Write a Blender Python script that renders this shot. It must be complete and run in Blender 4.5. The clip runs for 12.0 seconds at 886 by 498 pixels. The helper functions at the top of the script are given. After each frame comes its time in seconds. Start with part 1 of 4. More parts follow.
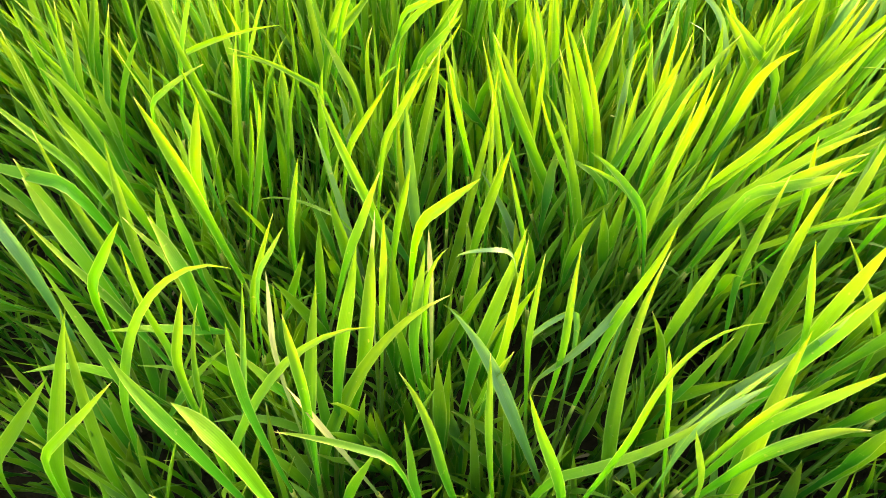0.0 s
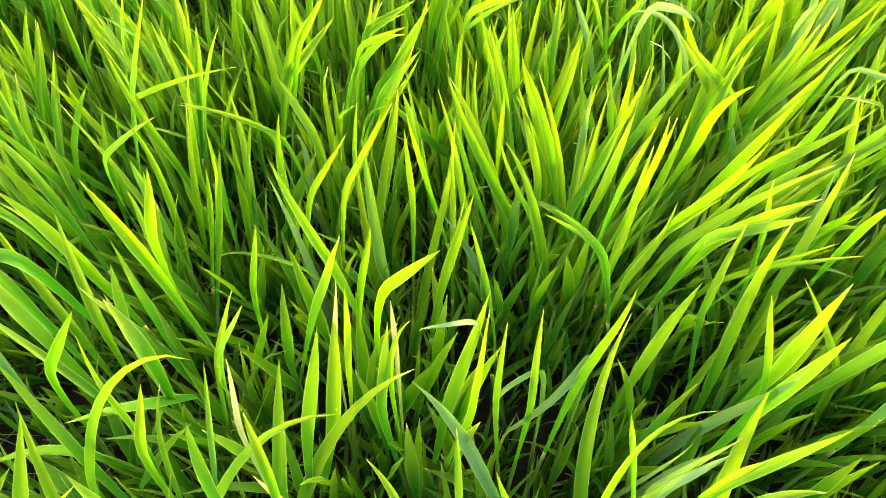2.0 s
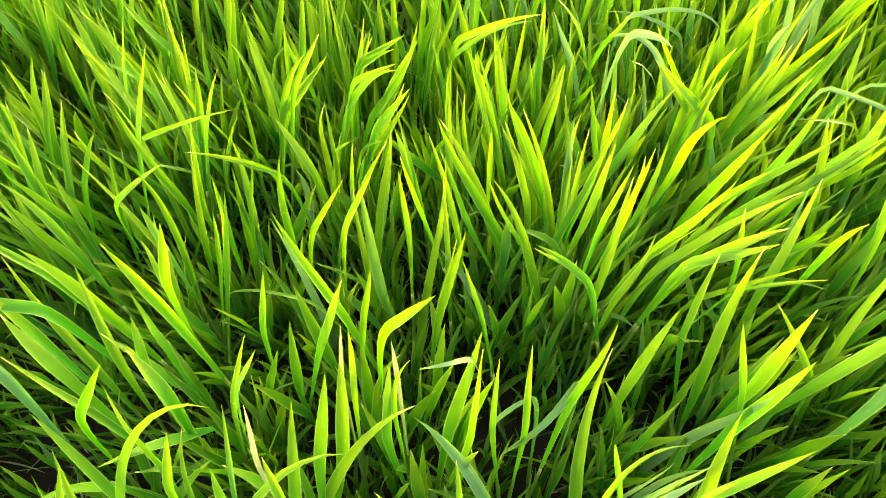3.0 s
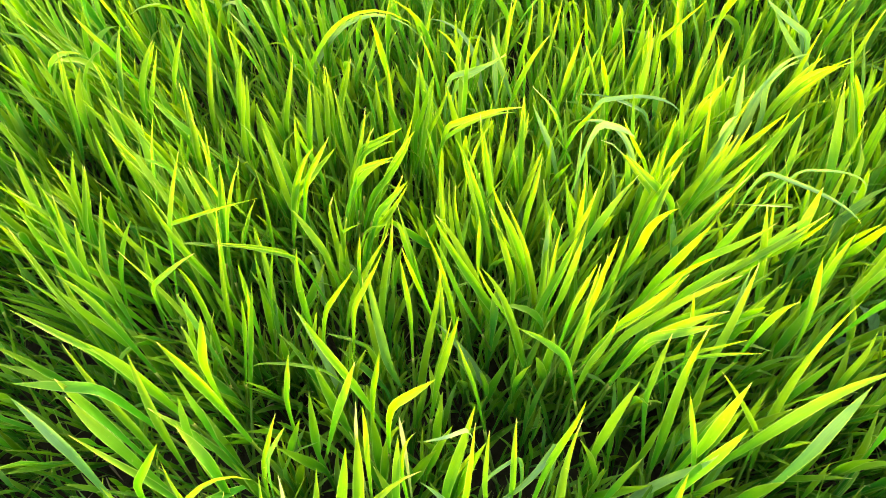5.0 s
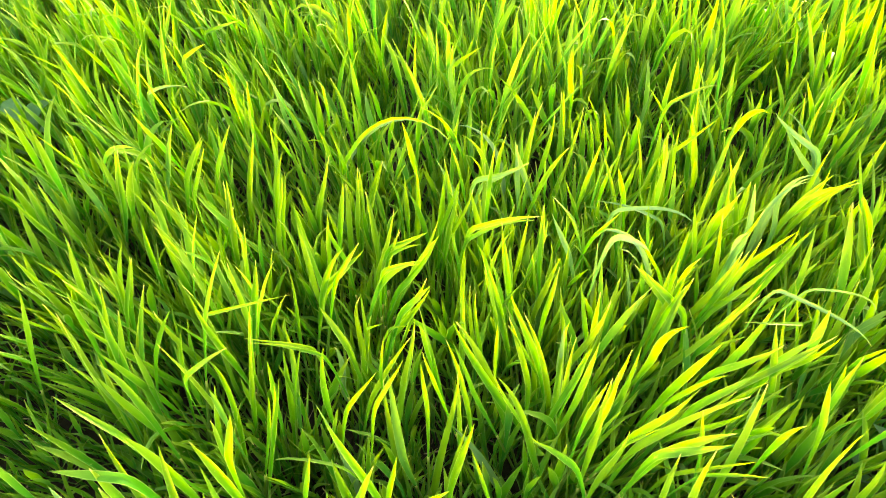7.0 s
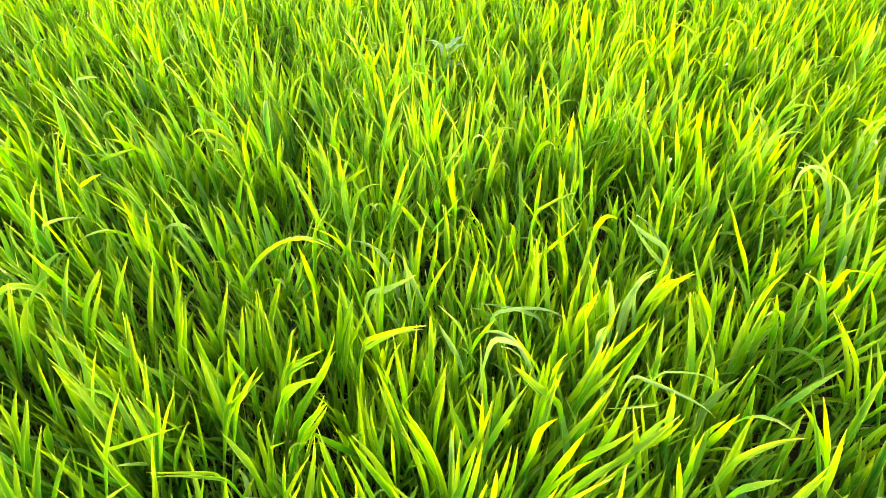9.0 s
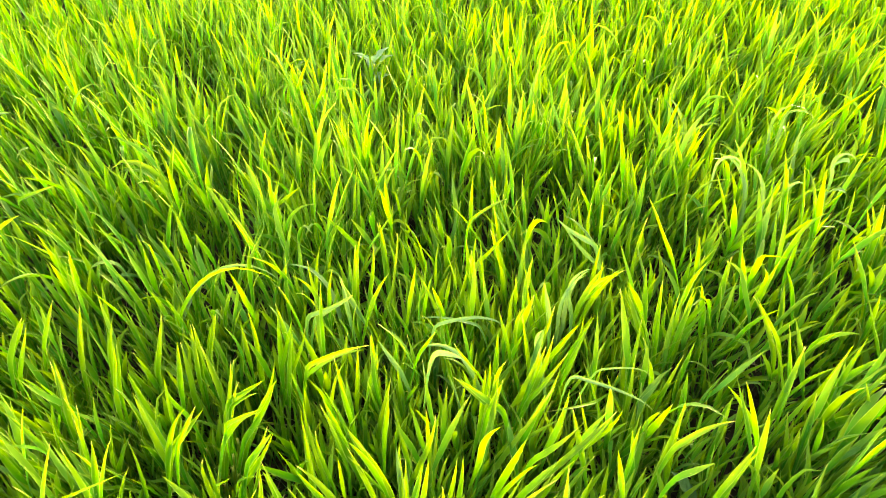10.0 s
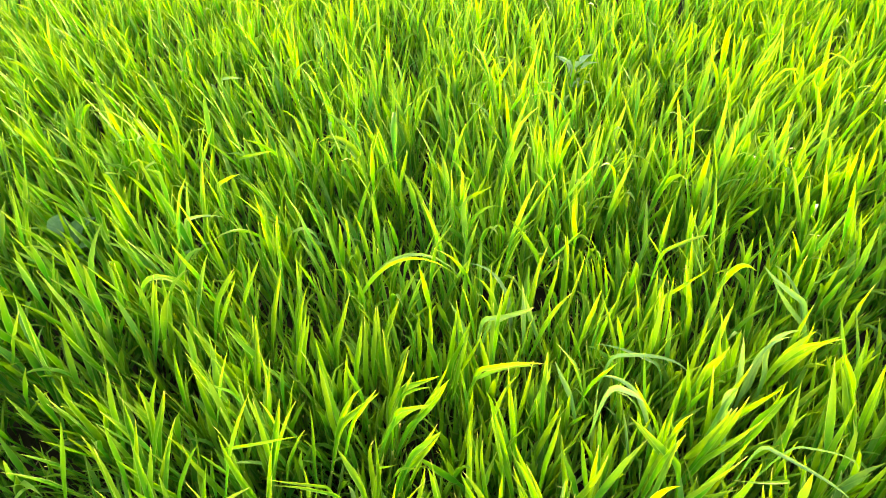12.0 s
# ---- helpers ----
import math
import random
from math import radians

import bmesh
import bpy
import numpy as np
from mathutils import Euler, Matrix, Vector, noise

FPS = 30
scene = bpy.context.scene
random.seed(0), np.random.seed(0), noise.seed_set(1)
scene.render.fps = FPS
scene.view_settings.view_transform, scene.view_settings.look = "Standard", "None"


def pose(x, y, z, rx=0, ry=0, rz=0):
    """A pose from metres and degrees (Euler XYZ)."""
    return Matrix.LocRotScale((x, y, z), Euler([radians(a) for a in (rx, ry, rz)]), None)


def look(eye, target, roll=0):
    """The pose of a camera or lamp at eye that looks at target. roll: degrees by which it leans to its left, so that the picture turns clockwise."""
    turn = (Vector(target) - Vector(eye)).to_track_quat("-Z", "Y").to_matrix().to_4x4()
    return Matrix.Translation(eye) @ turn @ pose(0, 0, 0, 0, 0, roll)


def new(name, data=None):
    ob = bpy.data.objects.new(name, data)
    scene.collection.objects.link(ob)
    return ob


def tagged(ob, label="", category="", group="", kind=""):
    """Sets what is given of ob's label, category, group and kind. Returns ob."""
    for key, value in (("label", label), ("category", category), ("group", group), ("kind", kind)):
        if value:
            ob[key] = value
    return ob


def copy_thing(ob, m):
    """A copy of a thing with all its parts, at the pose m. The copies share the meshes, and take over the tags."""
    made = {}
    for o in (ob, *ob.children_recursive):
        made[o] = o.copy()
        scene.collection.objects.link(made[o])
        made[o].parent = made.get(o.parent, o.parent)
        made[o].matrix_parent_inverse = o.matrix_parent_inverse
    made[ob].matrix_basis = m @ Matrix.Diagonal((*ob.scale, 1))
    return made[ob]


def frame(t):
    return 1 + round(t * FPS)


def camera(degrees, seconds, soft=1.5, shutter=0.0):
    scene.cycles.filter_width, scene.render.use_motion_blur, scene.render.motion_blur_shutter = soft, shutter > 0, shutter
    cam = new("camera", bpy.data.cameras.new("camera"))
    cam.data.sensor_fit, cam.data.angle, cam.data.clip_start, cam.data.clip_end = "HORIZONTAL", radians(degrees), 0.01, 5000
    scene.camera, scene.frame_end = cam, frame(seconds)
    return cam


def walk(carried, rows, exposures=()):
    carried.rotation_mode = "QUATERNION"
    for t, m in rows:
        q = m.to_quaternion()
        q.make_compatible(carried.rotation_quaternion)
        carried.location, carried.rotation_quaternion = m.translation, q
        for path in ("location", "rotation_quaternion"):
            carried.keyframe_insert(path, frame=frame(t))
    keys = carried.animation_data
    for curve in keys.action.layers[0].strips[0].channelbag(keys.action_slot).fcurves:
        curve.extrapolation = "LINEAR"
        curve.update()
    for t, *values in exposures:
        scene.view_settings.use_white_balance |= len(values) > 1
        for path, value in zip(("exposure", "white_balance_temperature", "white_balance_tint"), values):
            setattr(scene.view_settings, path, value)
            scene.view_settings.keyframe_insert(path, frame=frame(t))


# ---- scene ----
cam = camera(70.2, 12.0, soft=0.5)
PATH = [
    (0, (0.112, 0.057, 0.61), (0.0, 1.383, -0.883), -1.3),
    (0.5, (0.104, 0.074, 0.612), (-0.005, 1.377, -0.901), -2.2),
    (1, (0.11, 0.078, 0.633), (0.031, 1.368, -0.892), -2.1),
    (1.5, (0.118, 0.091, 0.637), (0.068, 1.405, -0.87), -1.2),
    (2, (0.122, 0.103, 0.647), (0.08, 1.382, -0.891), -1.7),
    (2.5, (0.122, 0.104, 0.665), (0.051, 1.38, -0.872), -3.4),
    (3, (0.128, 0.112, 0.697), (0.084, 1.36, -0.865), -4.0),
    (3.2, (0.128, 0.112, 0.718), (0.09, 1.359, -0.845), -4.6),
    (4.8, (0.125, 0.102, 0.803), (0.101, 1.365, -0.748), -4.1),
    (5, (0.129, 0.103, 0.808), (0.113, 1.39, -0.723), -4.0),
    (5.5, (0.137, 0.108, 0.828), (0.136, 1.452, -0.653), -3.2),
    (6, (0.136, 0.112, 0.843), (0.113, 1.498, -0.599), -3.6),
    (6.5, (0.131, 0.11, 0.856), (0.07, 1.545, -0.536), -3.3),
    (6.7, (0.131, 0.11, 0.858), (0.056, 1.546, -0.532), -3.4),
    (8.3, (0.142, 0.085, 0.938), (0.171, 1.652, -0.305), -1.3),
    (8.5, (0.151, 0.08, 0.945), (0.219, 1.67, -0.266), -1.0),
    (9, (0.168, 0.071, 0.954), (0.376, 1.663, -0.238), -0.8),
    (9.5, (0.189, 0.07, 0.964), (0.541, 1.652, -0.207), -0.6),
    (10, (0.193, 0.071, 0.974), (0.559, 1.638, -0.213), -2.1),
    (10.5, (0.193, 0.081, 0.978), (0.545, 1.669, -0.184), -1.6),
    (11, (0.166, 0.086, 0.973), (0.355, 1.69, -0.206), -2.4),
    (11.5, (0.144, 0.093, 0.973), (0.201, 1.698, -0.219), -2.2),
    (12, (0.127, 0.108, 0.985), (0.035, 1.717, -0.199), -1.7),
]
walk(cam, [(t, look(eye, target, roll)) for t, eye, target, roll in PATH], exposures=[(0.0, 3.66, 7600, 10), (3.0, 3.76, 7600, 10), (6.5, 4.04, 7800, 10), (8.5, 3.95, 8500, 10), (10.5, 3.93, 8500, 10), (12.0, 3.86, 8000, 10)])

# ---- light ----
SUN_AZ, SUN_EL = 45.0, 9.0      # degrees right of straight ahead (+y), and above the horizon
world = bpy.data.worlds.new("sky")
scene.world = world
world.use_nodes = True
wn, wl = world.node_tree.nodes, world.node_tree.links
sky = wn.new("ShaderNodeTexSky")
sky.sky_type, sky.sun_disc = "NISHITA", False
sky.dust_density, sky.ozone_density = 2.0, 0.8      # a hazy evening
sky.sun_elevation, sky.sun_rotation = radians(SUN_EL), radians(SUN_AZ)
wn["Background"].inputs["Strength"].default_value = 0.14
wl.new(sky.outputs[0], wn["Background"].inputs["Color"])
sun = new("sun", bpy.data.lights.new("sun", "SUN"))
sun.data.energy, sun.data.angle, sun.data.color = 0.62, radians(6.0), (1.0, 0.88, 0.60)
_a, _e = radians(SUN_AZ), radians(SUN_EL)
sun.matrix_world = look((0, 0, 0), (-math.sin(_a) * math.cos(_e), -math.cos(_a) * math.cos(_e), -math.sin(_e)))


# ---- materials ----
class Nodes:
    """Short hand for building a node material."""

    def __init__(self, name):
        self.mat = bpy.data.materials.new(name)
        self.mat.use_nodes = True
        self.t = self.mat.node_tree
        self.t.nodes.clear()
        self.out = self.t.nodes.new("ShaderNodeOutputMaterial")

    def n(self, kind, **values):
        node = self.t.nodes.new("ShaderNode" + kind)
        for key, value in values.items():
            setattr(node, key, value)
        return node

    def link(self, a, b):
        self.t.links.new(a, b)

    def math(self, op, a, b=None, clamp=False):
        node = self.n("Math", operation=op, use_clamp=clamp)
        for i, v in enumerate((a, b)):
            if v is None:
                continue
            if isinstance(v, (int, float)):
                node.inputs[i].default_value = v
            else:
                self.link(v, node.inputs[i])
        return node.outputs[0]

    def ramp(self, fac, stops):
        node = self.n("ValToRGB")
        els = node.color_ramp.elements
        while len(els) < len(stops):
            els.new(0.5)
        for e, (p, c) in zip(els, stops):
            e.position, e.color = p, (*c, 1)
        self.link(fac, node.inputs[0])
        return node.outputs[0]

    def mix(self, fac, a, b, blend="MIX"):
        node = self.n("Mix", data_type="RGBA", blend_type=blend)
        for sock, v in ((node.inputs["Factor"], fac), (node.inputs[6], a), (node.inputs[7], b)):
            if isinstance(v, (int, float)):
                sock.default_value = v
            elif isinstance(v, tuple):
                sock.default_value = (*v, 1)
            else:
                self.link(v, sock)
        return node.outputs[2]


def leaf_material(name, front, through_colour, gloss=0.5, tip_yellow=1.0):
    """A thin living blade: parallel veins, light passing through, waxy sheen; three tones spread over the leaves."""
    k = Nodes(name)
    uv = k.n("UVMap", uv_map="leaf")
    sep = k.n("SeparateXYZ")
    k.link(uv.outputs[0], sep.inputs[0])
    across, along = sep.outputs[0], sep.outputs[1]
    info, geo = k.n("ObjectInfo"), k.n("NewGeometry")
    rnd = k.math("FRACT", k.math("ADD", info.outputs["Random"], k.math("MULTIPLY", geo.outputs["Random Per Island"], 7.31)))
    rnd2 = k.math("FRACT", k.math("MULTIPLY", rnd, 37.7))
    # veins
    vein = k.math("SINE", k.math("MULTIPLY", across, 56.0))
    vein01 = k.math("ADD", k.math("MULTIPLY", vein, 0.5), 0.5)
    mid = k.math("SUBTRACT", 1.0, k.math("MULTIPLY", k.math("ABSOLUTE", k.math("SUBTRACT", across, 0.5)), 16.0), clamp=True)
    coord = k.n("TexCoord")
    blotch = k.n("TexNoise")
    blotch.inputs["Scale"].default_value, blotch.inputs["Detail"].default_value = 38.0, 4.0
    k.link(coord.outputs["Object"], blotch.inputs["Vector"])
    base = k.ramp(rnd, front)
    thru = k.ramp(rnd, through_colour)
    shade = k.math("ADD", 0.87, k.math("MULTIPLY", blotch.outputs["Fac"], 0.26))
    shade = k.math("MULTIPLY", shade, k.math("ADD", 0.86, k.math("MULTIPLY", k.math("FRACT", k.math("MULTIPLY", rnd, 11.3)), 0.28)))
    # lengthwise streaks, different on every blade
    grain, place = k.n("TexNoise"), k.n("CombineXYZ")
    grain.inputs["Scale"].default_value, grain.inputs["Detail"].default_value = 1.0, 3.0
    k.link(k.math("MULTIPLY", across, 9.0), place.inputs[0])
    k.link(k.math("MULTIPLY", along, 7.0), place.inputs[1])
    k.link(k.math("MULTIPLY", rnd, 91.0), place.inputs[2])
    k.link(place.outputs[0], grain.inputs["Vector"])
    shade = k.math("MULTIPLY", shade, k.math("ADD", 0.83, k.math("MULTIPLY", grain.outputs["Fac"], 0.34)))
    shade = k.math("MULTIPLY", shade, k.math("ADD", 0.95, k.math("MULTIPLY", vein01, 0.06)))
    sh = k.n("CombineColor")
    for i in range(3):
        k.link(shade, sh.inputs[i])
    base = k.mix(1.0, base, sh.outputs[0], "MULTIPLY")
    thru = k.mix(1.0, thru, sh.outputs[0], "MULTIPLY")
    pale = k.math("MULTIPLY", mid, 0.35)
    base = k.mix(pale, base, (0.08, 0.16, 0.016))
    # deeper green towards the sheath: shade among the stems put into the colour
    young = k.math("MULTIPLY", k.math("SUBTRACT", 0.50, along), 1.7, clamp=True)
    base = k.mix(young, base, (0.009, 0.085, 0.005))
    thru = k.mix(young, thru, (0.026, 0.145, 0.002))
    # yellower outwards: partly age, partly sunlight on the tips put into the colour
    old_lit = k.math("MULTIPLY", k.math("SUBTRACT", along, 0.25), k.math("ADD", 0.80 * tip_yellow, k.math("MULTIPLY", rnd2, 0.9 * tip_yellow)), clamp=True)
    base = k.mix(old_lit, base, (0.075, 0.130, 0.010))
    thru = k.mix(old_lit, thru, (0.106, 0.160, 0.002))
    # thin pale margins, brightened with an edge highlight painted into the colour
    rim = k.math("MULTIPLY", k.math("SUBTRACT", k.math("ABSOLUTE", k.math("SUBTRACT", across, 0.5)), 0.405), 13.0, clamp=True)
    base = k.mix(k.math("MULTIPLY", rim, 0.8), base, (0.17, 0.24, 0.05))
    thru = k.mix(k.math("MULTIPLY", rim, 0.6), thru, (0.16, 0.22, 0.015))
    # rusty specks and worn patches on a few of them
    fleck = k.n("TexNoise")
    fleck.inputs["Scale"].default_value, fleck.inputs["Detail"].default_value = 210.0, 2.0
    k.link(coord.outputs["Object"], fleck.inputs["Vector"])
    spot = k.math("MULTIPLY", k.math("SUBTRACT", fleck.outputs["Fac"], 0.68), 9.0, clamp=True)
    base = k.mix(k.math("MULTIPLY", spot, 0.55), base, (0.26, 0.24, 0.08))
    thru = k.mix(k.math("MULTIPLY", spot, 0.55), thru, (0.20, 0.17, 0.02))
    # dry tips on some of the leaves
    dry = k.math("MULTIPLY", k.math("GREATER_THAN", rnd2, 0.62), k.math("MULTIPLY", k.math("SUBTRACT", along, 0.93), 12.0, clamp=True), clamp=True)
    base = k.mix(dry, base, (0.50, 0.42, 0.12))
    thru = k.mix(dry, thru, (0.40, 0.34, 0.08))
    bump = k.n("Bump")
    bump.inputs["Strength"].default_value, bump.inputs["Distance"].default_value = 0.10, 0.0006
    k.link(vein01, bump.inputs["Height"])
    p = k.n("BsdfPrincipled")
    k.link(base, p.inputs["Base Color"])
    p.inputs["Roughness"].default_value, p.inputs["Specular IOR Level"].default_value = gloss, 0.12
    k.link(bump.outputs[0], p.inputs["Normal"])
    tr = k.n("BsdfTranslucent")
    k.link(thru, tr.inputs[0])
    k.link(bump.outputs[0], tr.inputs["Normal"])
    add = k.n("AddShader")
    k.link(p.outputs[0], add.inputs[0])
    k.link(tr.outputs[0], add.inputs[1])
    k.link(add.outputs[0], k.out.inputs[0])
    return k.mat


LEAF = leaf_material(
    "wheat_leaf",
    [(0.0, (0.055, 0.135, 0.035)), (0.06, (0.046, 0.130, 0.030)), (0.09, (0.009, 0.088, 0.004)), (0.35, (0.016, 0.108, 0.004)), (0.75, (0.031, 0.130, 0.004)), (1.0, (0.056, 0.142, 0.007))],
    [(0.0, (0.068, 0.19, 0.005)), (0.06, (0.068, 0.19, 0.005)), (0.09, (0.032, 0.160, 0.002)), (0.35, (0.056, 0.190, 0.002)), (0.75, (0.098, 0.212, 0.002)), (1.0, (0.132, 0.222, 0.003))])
# pale, waxy blades; the sky's sheen on arched ones is put into the colour
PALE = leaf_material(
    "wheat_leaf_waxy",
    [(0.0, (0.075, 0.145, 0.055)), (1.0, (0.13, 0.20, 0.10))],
    [(0.0, (0.035, 0.09, 0.005)), (1.0, (0.07, 0.13, 0.010))], gloss=0.34, tip_yellow=0.25)
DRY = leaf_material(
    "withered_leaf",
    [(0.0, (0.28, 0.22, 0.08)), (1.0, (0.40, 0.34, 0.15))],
    [(0.0, (0.10, 0.08, 0.02)), (1.0, (0.15, 0.12, 0.03))], gloss=0.7, tip_yellow=0.0)
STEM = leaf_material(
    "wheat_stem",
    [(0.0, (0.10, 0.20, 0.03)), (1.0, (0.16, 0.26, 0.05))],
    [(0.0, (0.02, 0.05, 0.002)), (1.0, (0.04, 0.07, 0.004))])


def soil_material():
    k = Nodes("moist_soil")
    coord = k.n("TexCoord")
    big, small = k.n("TexNoise"), k.n("TexNoise")
    big.inputs["Scale"].default_value, big.inputs["Detail"].default_value = 6.0, 6.0
    small.inputs["Scale"].default_value, small.inputs["Detail"].default_value = 160.0, 8.0
    for node in (big, small):
        k.link(coord.outputs["Object"], node.inputs["Vector"])
    c = k.ramp(big.outputs["Fac"], [(0.3, (0.016, 0.012, 0.005)), (0.7, (0.040, 0.028, 0.012))])
    c = k.mix(k.math("MULTIPLY", small.outputs["Fac"], 0.6), c, (0.016, 0.011, 0.006), "MIX")
    bump = k.n("Bump")
    bump.inputs["Strength"].default_value, bump.inputs["Distance"].default_value = 0.9, 0.006
    k.link(small.outputs["Fac"], bump.inputs["Height"])
    p = k.n("BsdfPrincipled")
    k.link(c, p.inputs["Base Color"])
    k.link(bump.outputs[0], p.inputs["Normal"])
    p.inputs["Roughness"].default_value, p.inputs["Specular IOR Level"].default_value = 0.95, 0.08
    k.link(p.outputs[0], k.out.inputs[0])
    return k.mat


SOIL = soil_material()


def crop_top_material():
    k = Nodes("distant_wheat")
    coord = k.n("TexCoord")
    big, small = k.n("TexNoise"), k.n("TexNoise")
    big.inputs["Scale"].default_value, big.inputs["Detail"].default_value = 0.5, 5.0
    small.inputs["Scale"].default_value, small.inputs["Detail"].default_value = 18.0, 8.0
    for node in (big, small):
        k.link(coord.outputs["Object"], node.inputs["Vector"])
    c = k.mix(small.outputs["Fac"], (0.010, 0.036, 0.003), (0.040, 0.092, 0.005))
    c = k.mix(k.math("MULTIPLY", big.outputs["Fac"], 0.5), c, (0.030, 0.072, 0.004))
    bump = k.n("Bump")
    bump.inputs["Strength"].default_value, bump.inputs["Distance"].default_value = 1.0, 0.1
    k.link(small.outputs["Fac"], bump.inputs["Height"])
    p = k.n("BsdfPrincipled")
    k.link(c, p.inputs["Base Color"])
    k.link(bump.outputs[0], p.inputs["Normal"])
    p.inputs["Roughness"].default_value, p.inputs["Specular IOR Level"].default_value = 0.9, 0.03
    k.link(p.outputs[0], k.out.inputs[0])
    return k.mat


CROP_TOP = crop_top_material()


# ---- shared building functions ----
def soil_height(x, y):
    """Gentle crumbs and ridges of the seed bed."""
    return 0.006 * np.sin(x * 9.1 + 1.3 * np.sin(y * 5.7)) + 0.005 * np.sin(y * 13.3 + 2.0 * np.sin(x * 7.9)) + 0.003 * np.sin(x * 41 + y * 29) * np.sin(y * 37 - x * 17)


def mesh_from(name, verts, faces, uv, material, smooth=True):
    me = bpy.data.meshes.new(name)
    nv, nf = len(verts), len(faces)
    me.vertices.add(nv)
    me.vertices.foreach_set("co", np.ascontiguousarray(verts, dtype=np.float32).ravel())
    me.loops.add(nf * 4)
    me.loops.foreach_set("vertex_index", np.ascontiguousarray(faces, dtype=np.int32).ravel())
    me.polygons.add(nf)
    me.polygons.foreach_set("loop_start", np.arange(0, nf * 4, 4, dtype=np.int32))
    me.polygons.foreach_set("use_smooth", np.full(nf, smooth))
    if uv is not None:
        layer = me.uv_layers.new(name="leaf")
        layer.data.foreach_set("uv", np.ascontiguousarray(uv[faces.ravel()], dtype=np.float32).ravel())
    me.update(calc_edges=True)
    me.materials.append(material)
    return me


def ribbons(curve, width, roll, fold, cols=2, wave=None, sheath=False, clasp=False):
    """Blades along centre lines. curve (N, S, 3), width (N,), roll (N, S) turns about the blade's own line, fold (N,) the keel's depth. sheath: the first step is the narrow sheath that runs up from the crown; clasp: the lower third narrows down to the stem that it clasps.
    Returns vertices, quads and leaf coordinates."""
    n, s, _ = curve.shape
    tan = np.gradient(curve, axis=1)
    tan /= np.linalg.norm(tan, axis=2, keepdims=True) + 1e-9
    chord = curve[:, -1] - curve[:, 0]
    side = np.stack([-chord[:, 1], chord[:, 0], np.zeros(n)], 1)
    side /= np.linalg.norm(side, axis=1, keepdims=True) + 1e-9
    side = np.repeat(side[:, None], s, 1)
    side -= tan * (side * tan).sum(2, keepdims=True)
    side /= np.linalg.norm(side, axis=2, keepdims=True) + 1e-9
    nor = np.cross(tan, side)
    c, d = np.cos(roll)[..., None], np.sin(roll)[..., None]
    side, nor = side * c + nor * d, nor * c - side * d
    u = np.concatenate([[0.0], np.linspace(0, 1, s - 1)]) if sheath else np.linspace(0, 1, s)
    shape = (0.50 + 0.50 * np.minimum(u / 0.3, 1) ** 0.8) * (1 - np.clip((u - 0.3) / 0.7, 0, 1) ** 1.75)
    if clasp:
        rise = np.clip(u / 0.48, 0, 1)
        shape = (0.30 + 0.70 * rise * rise * (3 - 2 * rise)) * (1 - np.clip((u - 0.5) / 0.5, 0, 1) ** 1.9)
    shape[-1] = 0.02
    if sheath:
        shape[0] = 0.22
    half = 0.5 * width[:, None] * shape[None]
    a = np.linspace(-1, 1, cols + 1)
    verts = np.empty((n, s, cols + 1, 3))
    for j, aj in enumerate(a):
        keel = fold[:, None] * half * (abs(aj) - 0.5) * 2
        if wave is not None:
            keel = keel + half * 0.15 * aj * np.sin(u[None] * 11 + wave[:, None] * 40 + 1.7 * aj)
        verts[:, :, j] = curve + side * (half * aj)[..., None] + nor * keel[..., None]
    uv = np.empty((n, s, cols + 1, 2))
    uv[..., 0] = ((a + 1) / 2)[None, None]
    uv[..., 1] = u[None, :, None]
    w = cols + 1
    i, j = np.meshgrid(np.arange(s - 1), np.arange(cols), indexing="ij")
    q = np.stack([i * w + j, i * w + j + 1, (i + 1) * w + j + 1, (i + 1) * w + j], -1).reshape(-1, 4)
    faces = (q[None] + (np.arange(n) * s * w)[:, None, None]).reshape(-1, 4)
    return verts.reshape(-1, 3), faces, uv.reshape(-1, 2)


def arcs(base, az, rise, bend, length, sway, steps, power=1.8, kink=None):
    """Centre lines that leave base at the angle rise above level towards az and bow over by bend; sway turns them sideways, kink the tip alone."""
    u = np.linspace(0, 1, steps)
    mid = (u[1:] + u[:-1]) / 2
    el = rise[:, None] - bend[:, None] * mid[None] ** power
    a = az[:, None] + sway[:, None] * mid[None] ** 1.5
    if kink is not None:
        late = np.clip((mid[None] - 0.62) / 0.25, 0, 1)
        a = a + 1.6 * kink[:, None] * late
        el = el - np.abs(kink[:, None]) * late * 0.8
    d = np.stack([np.cos(el) * np.cos(a), np.cos(el) * np.sin(a), np.sin(el)], 2) * (length[:, None, None] / (steps - 1))
    pts = np.concatenate([np.zeros((len(az), 1, 3)), np.cumsum(d, 1)], 1)
    return pts + base[:, None]


def open_ground(x, y):
    """How bare the stand is at a place, 0 to 1: the gaps between the plants."""
    bare = np.zeros_like(x)
    for gx, gy, gr in GAPS:
        bare = np.maximum(bare, np.clip(1.62 - np.hypot(x - gx, (y - gy) * 1.2) / gr, 0, 1))
    return bare


def stand_lean(x, y):
    """The way the stand leans: it parts to both sides close by and stands upright farther off."""
    near = np.exp(-np.clip(y - 0.5, 0, None) / 0.6)
    lx = 0.11 * np.tanh((x - 0.10) / 0.28) * near + 0.035 * np.sin(3.1 * y + 1.7 * x)
    ly = 0.08 * np.sin(2.3 * x + 1.0) - 0.05
    return lx, ly


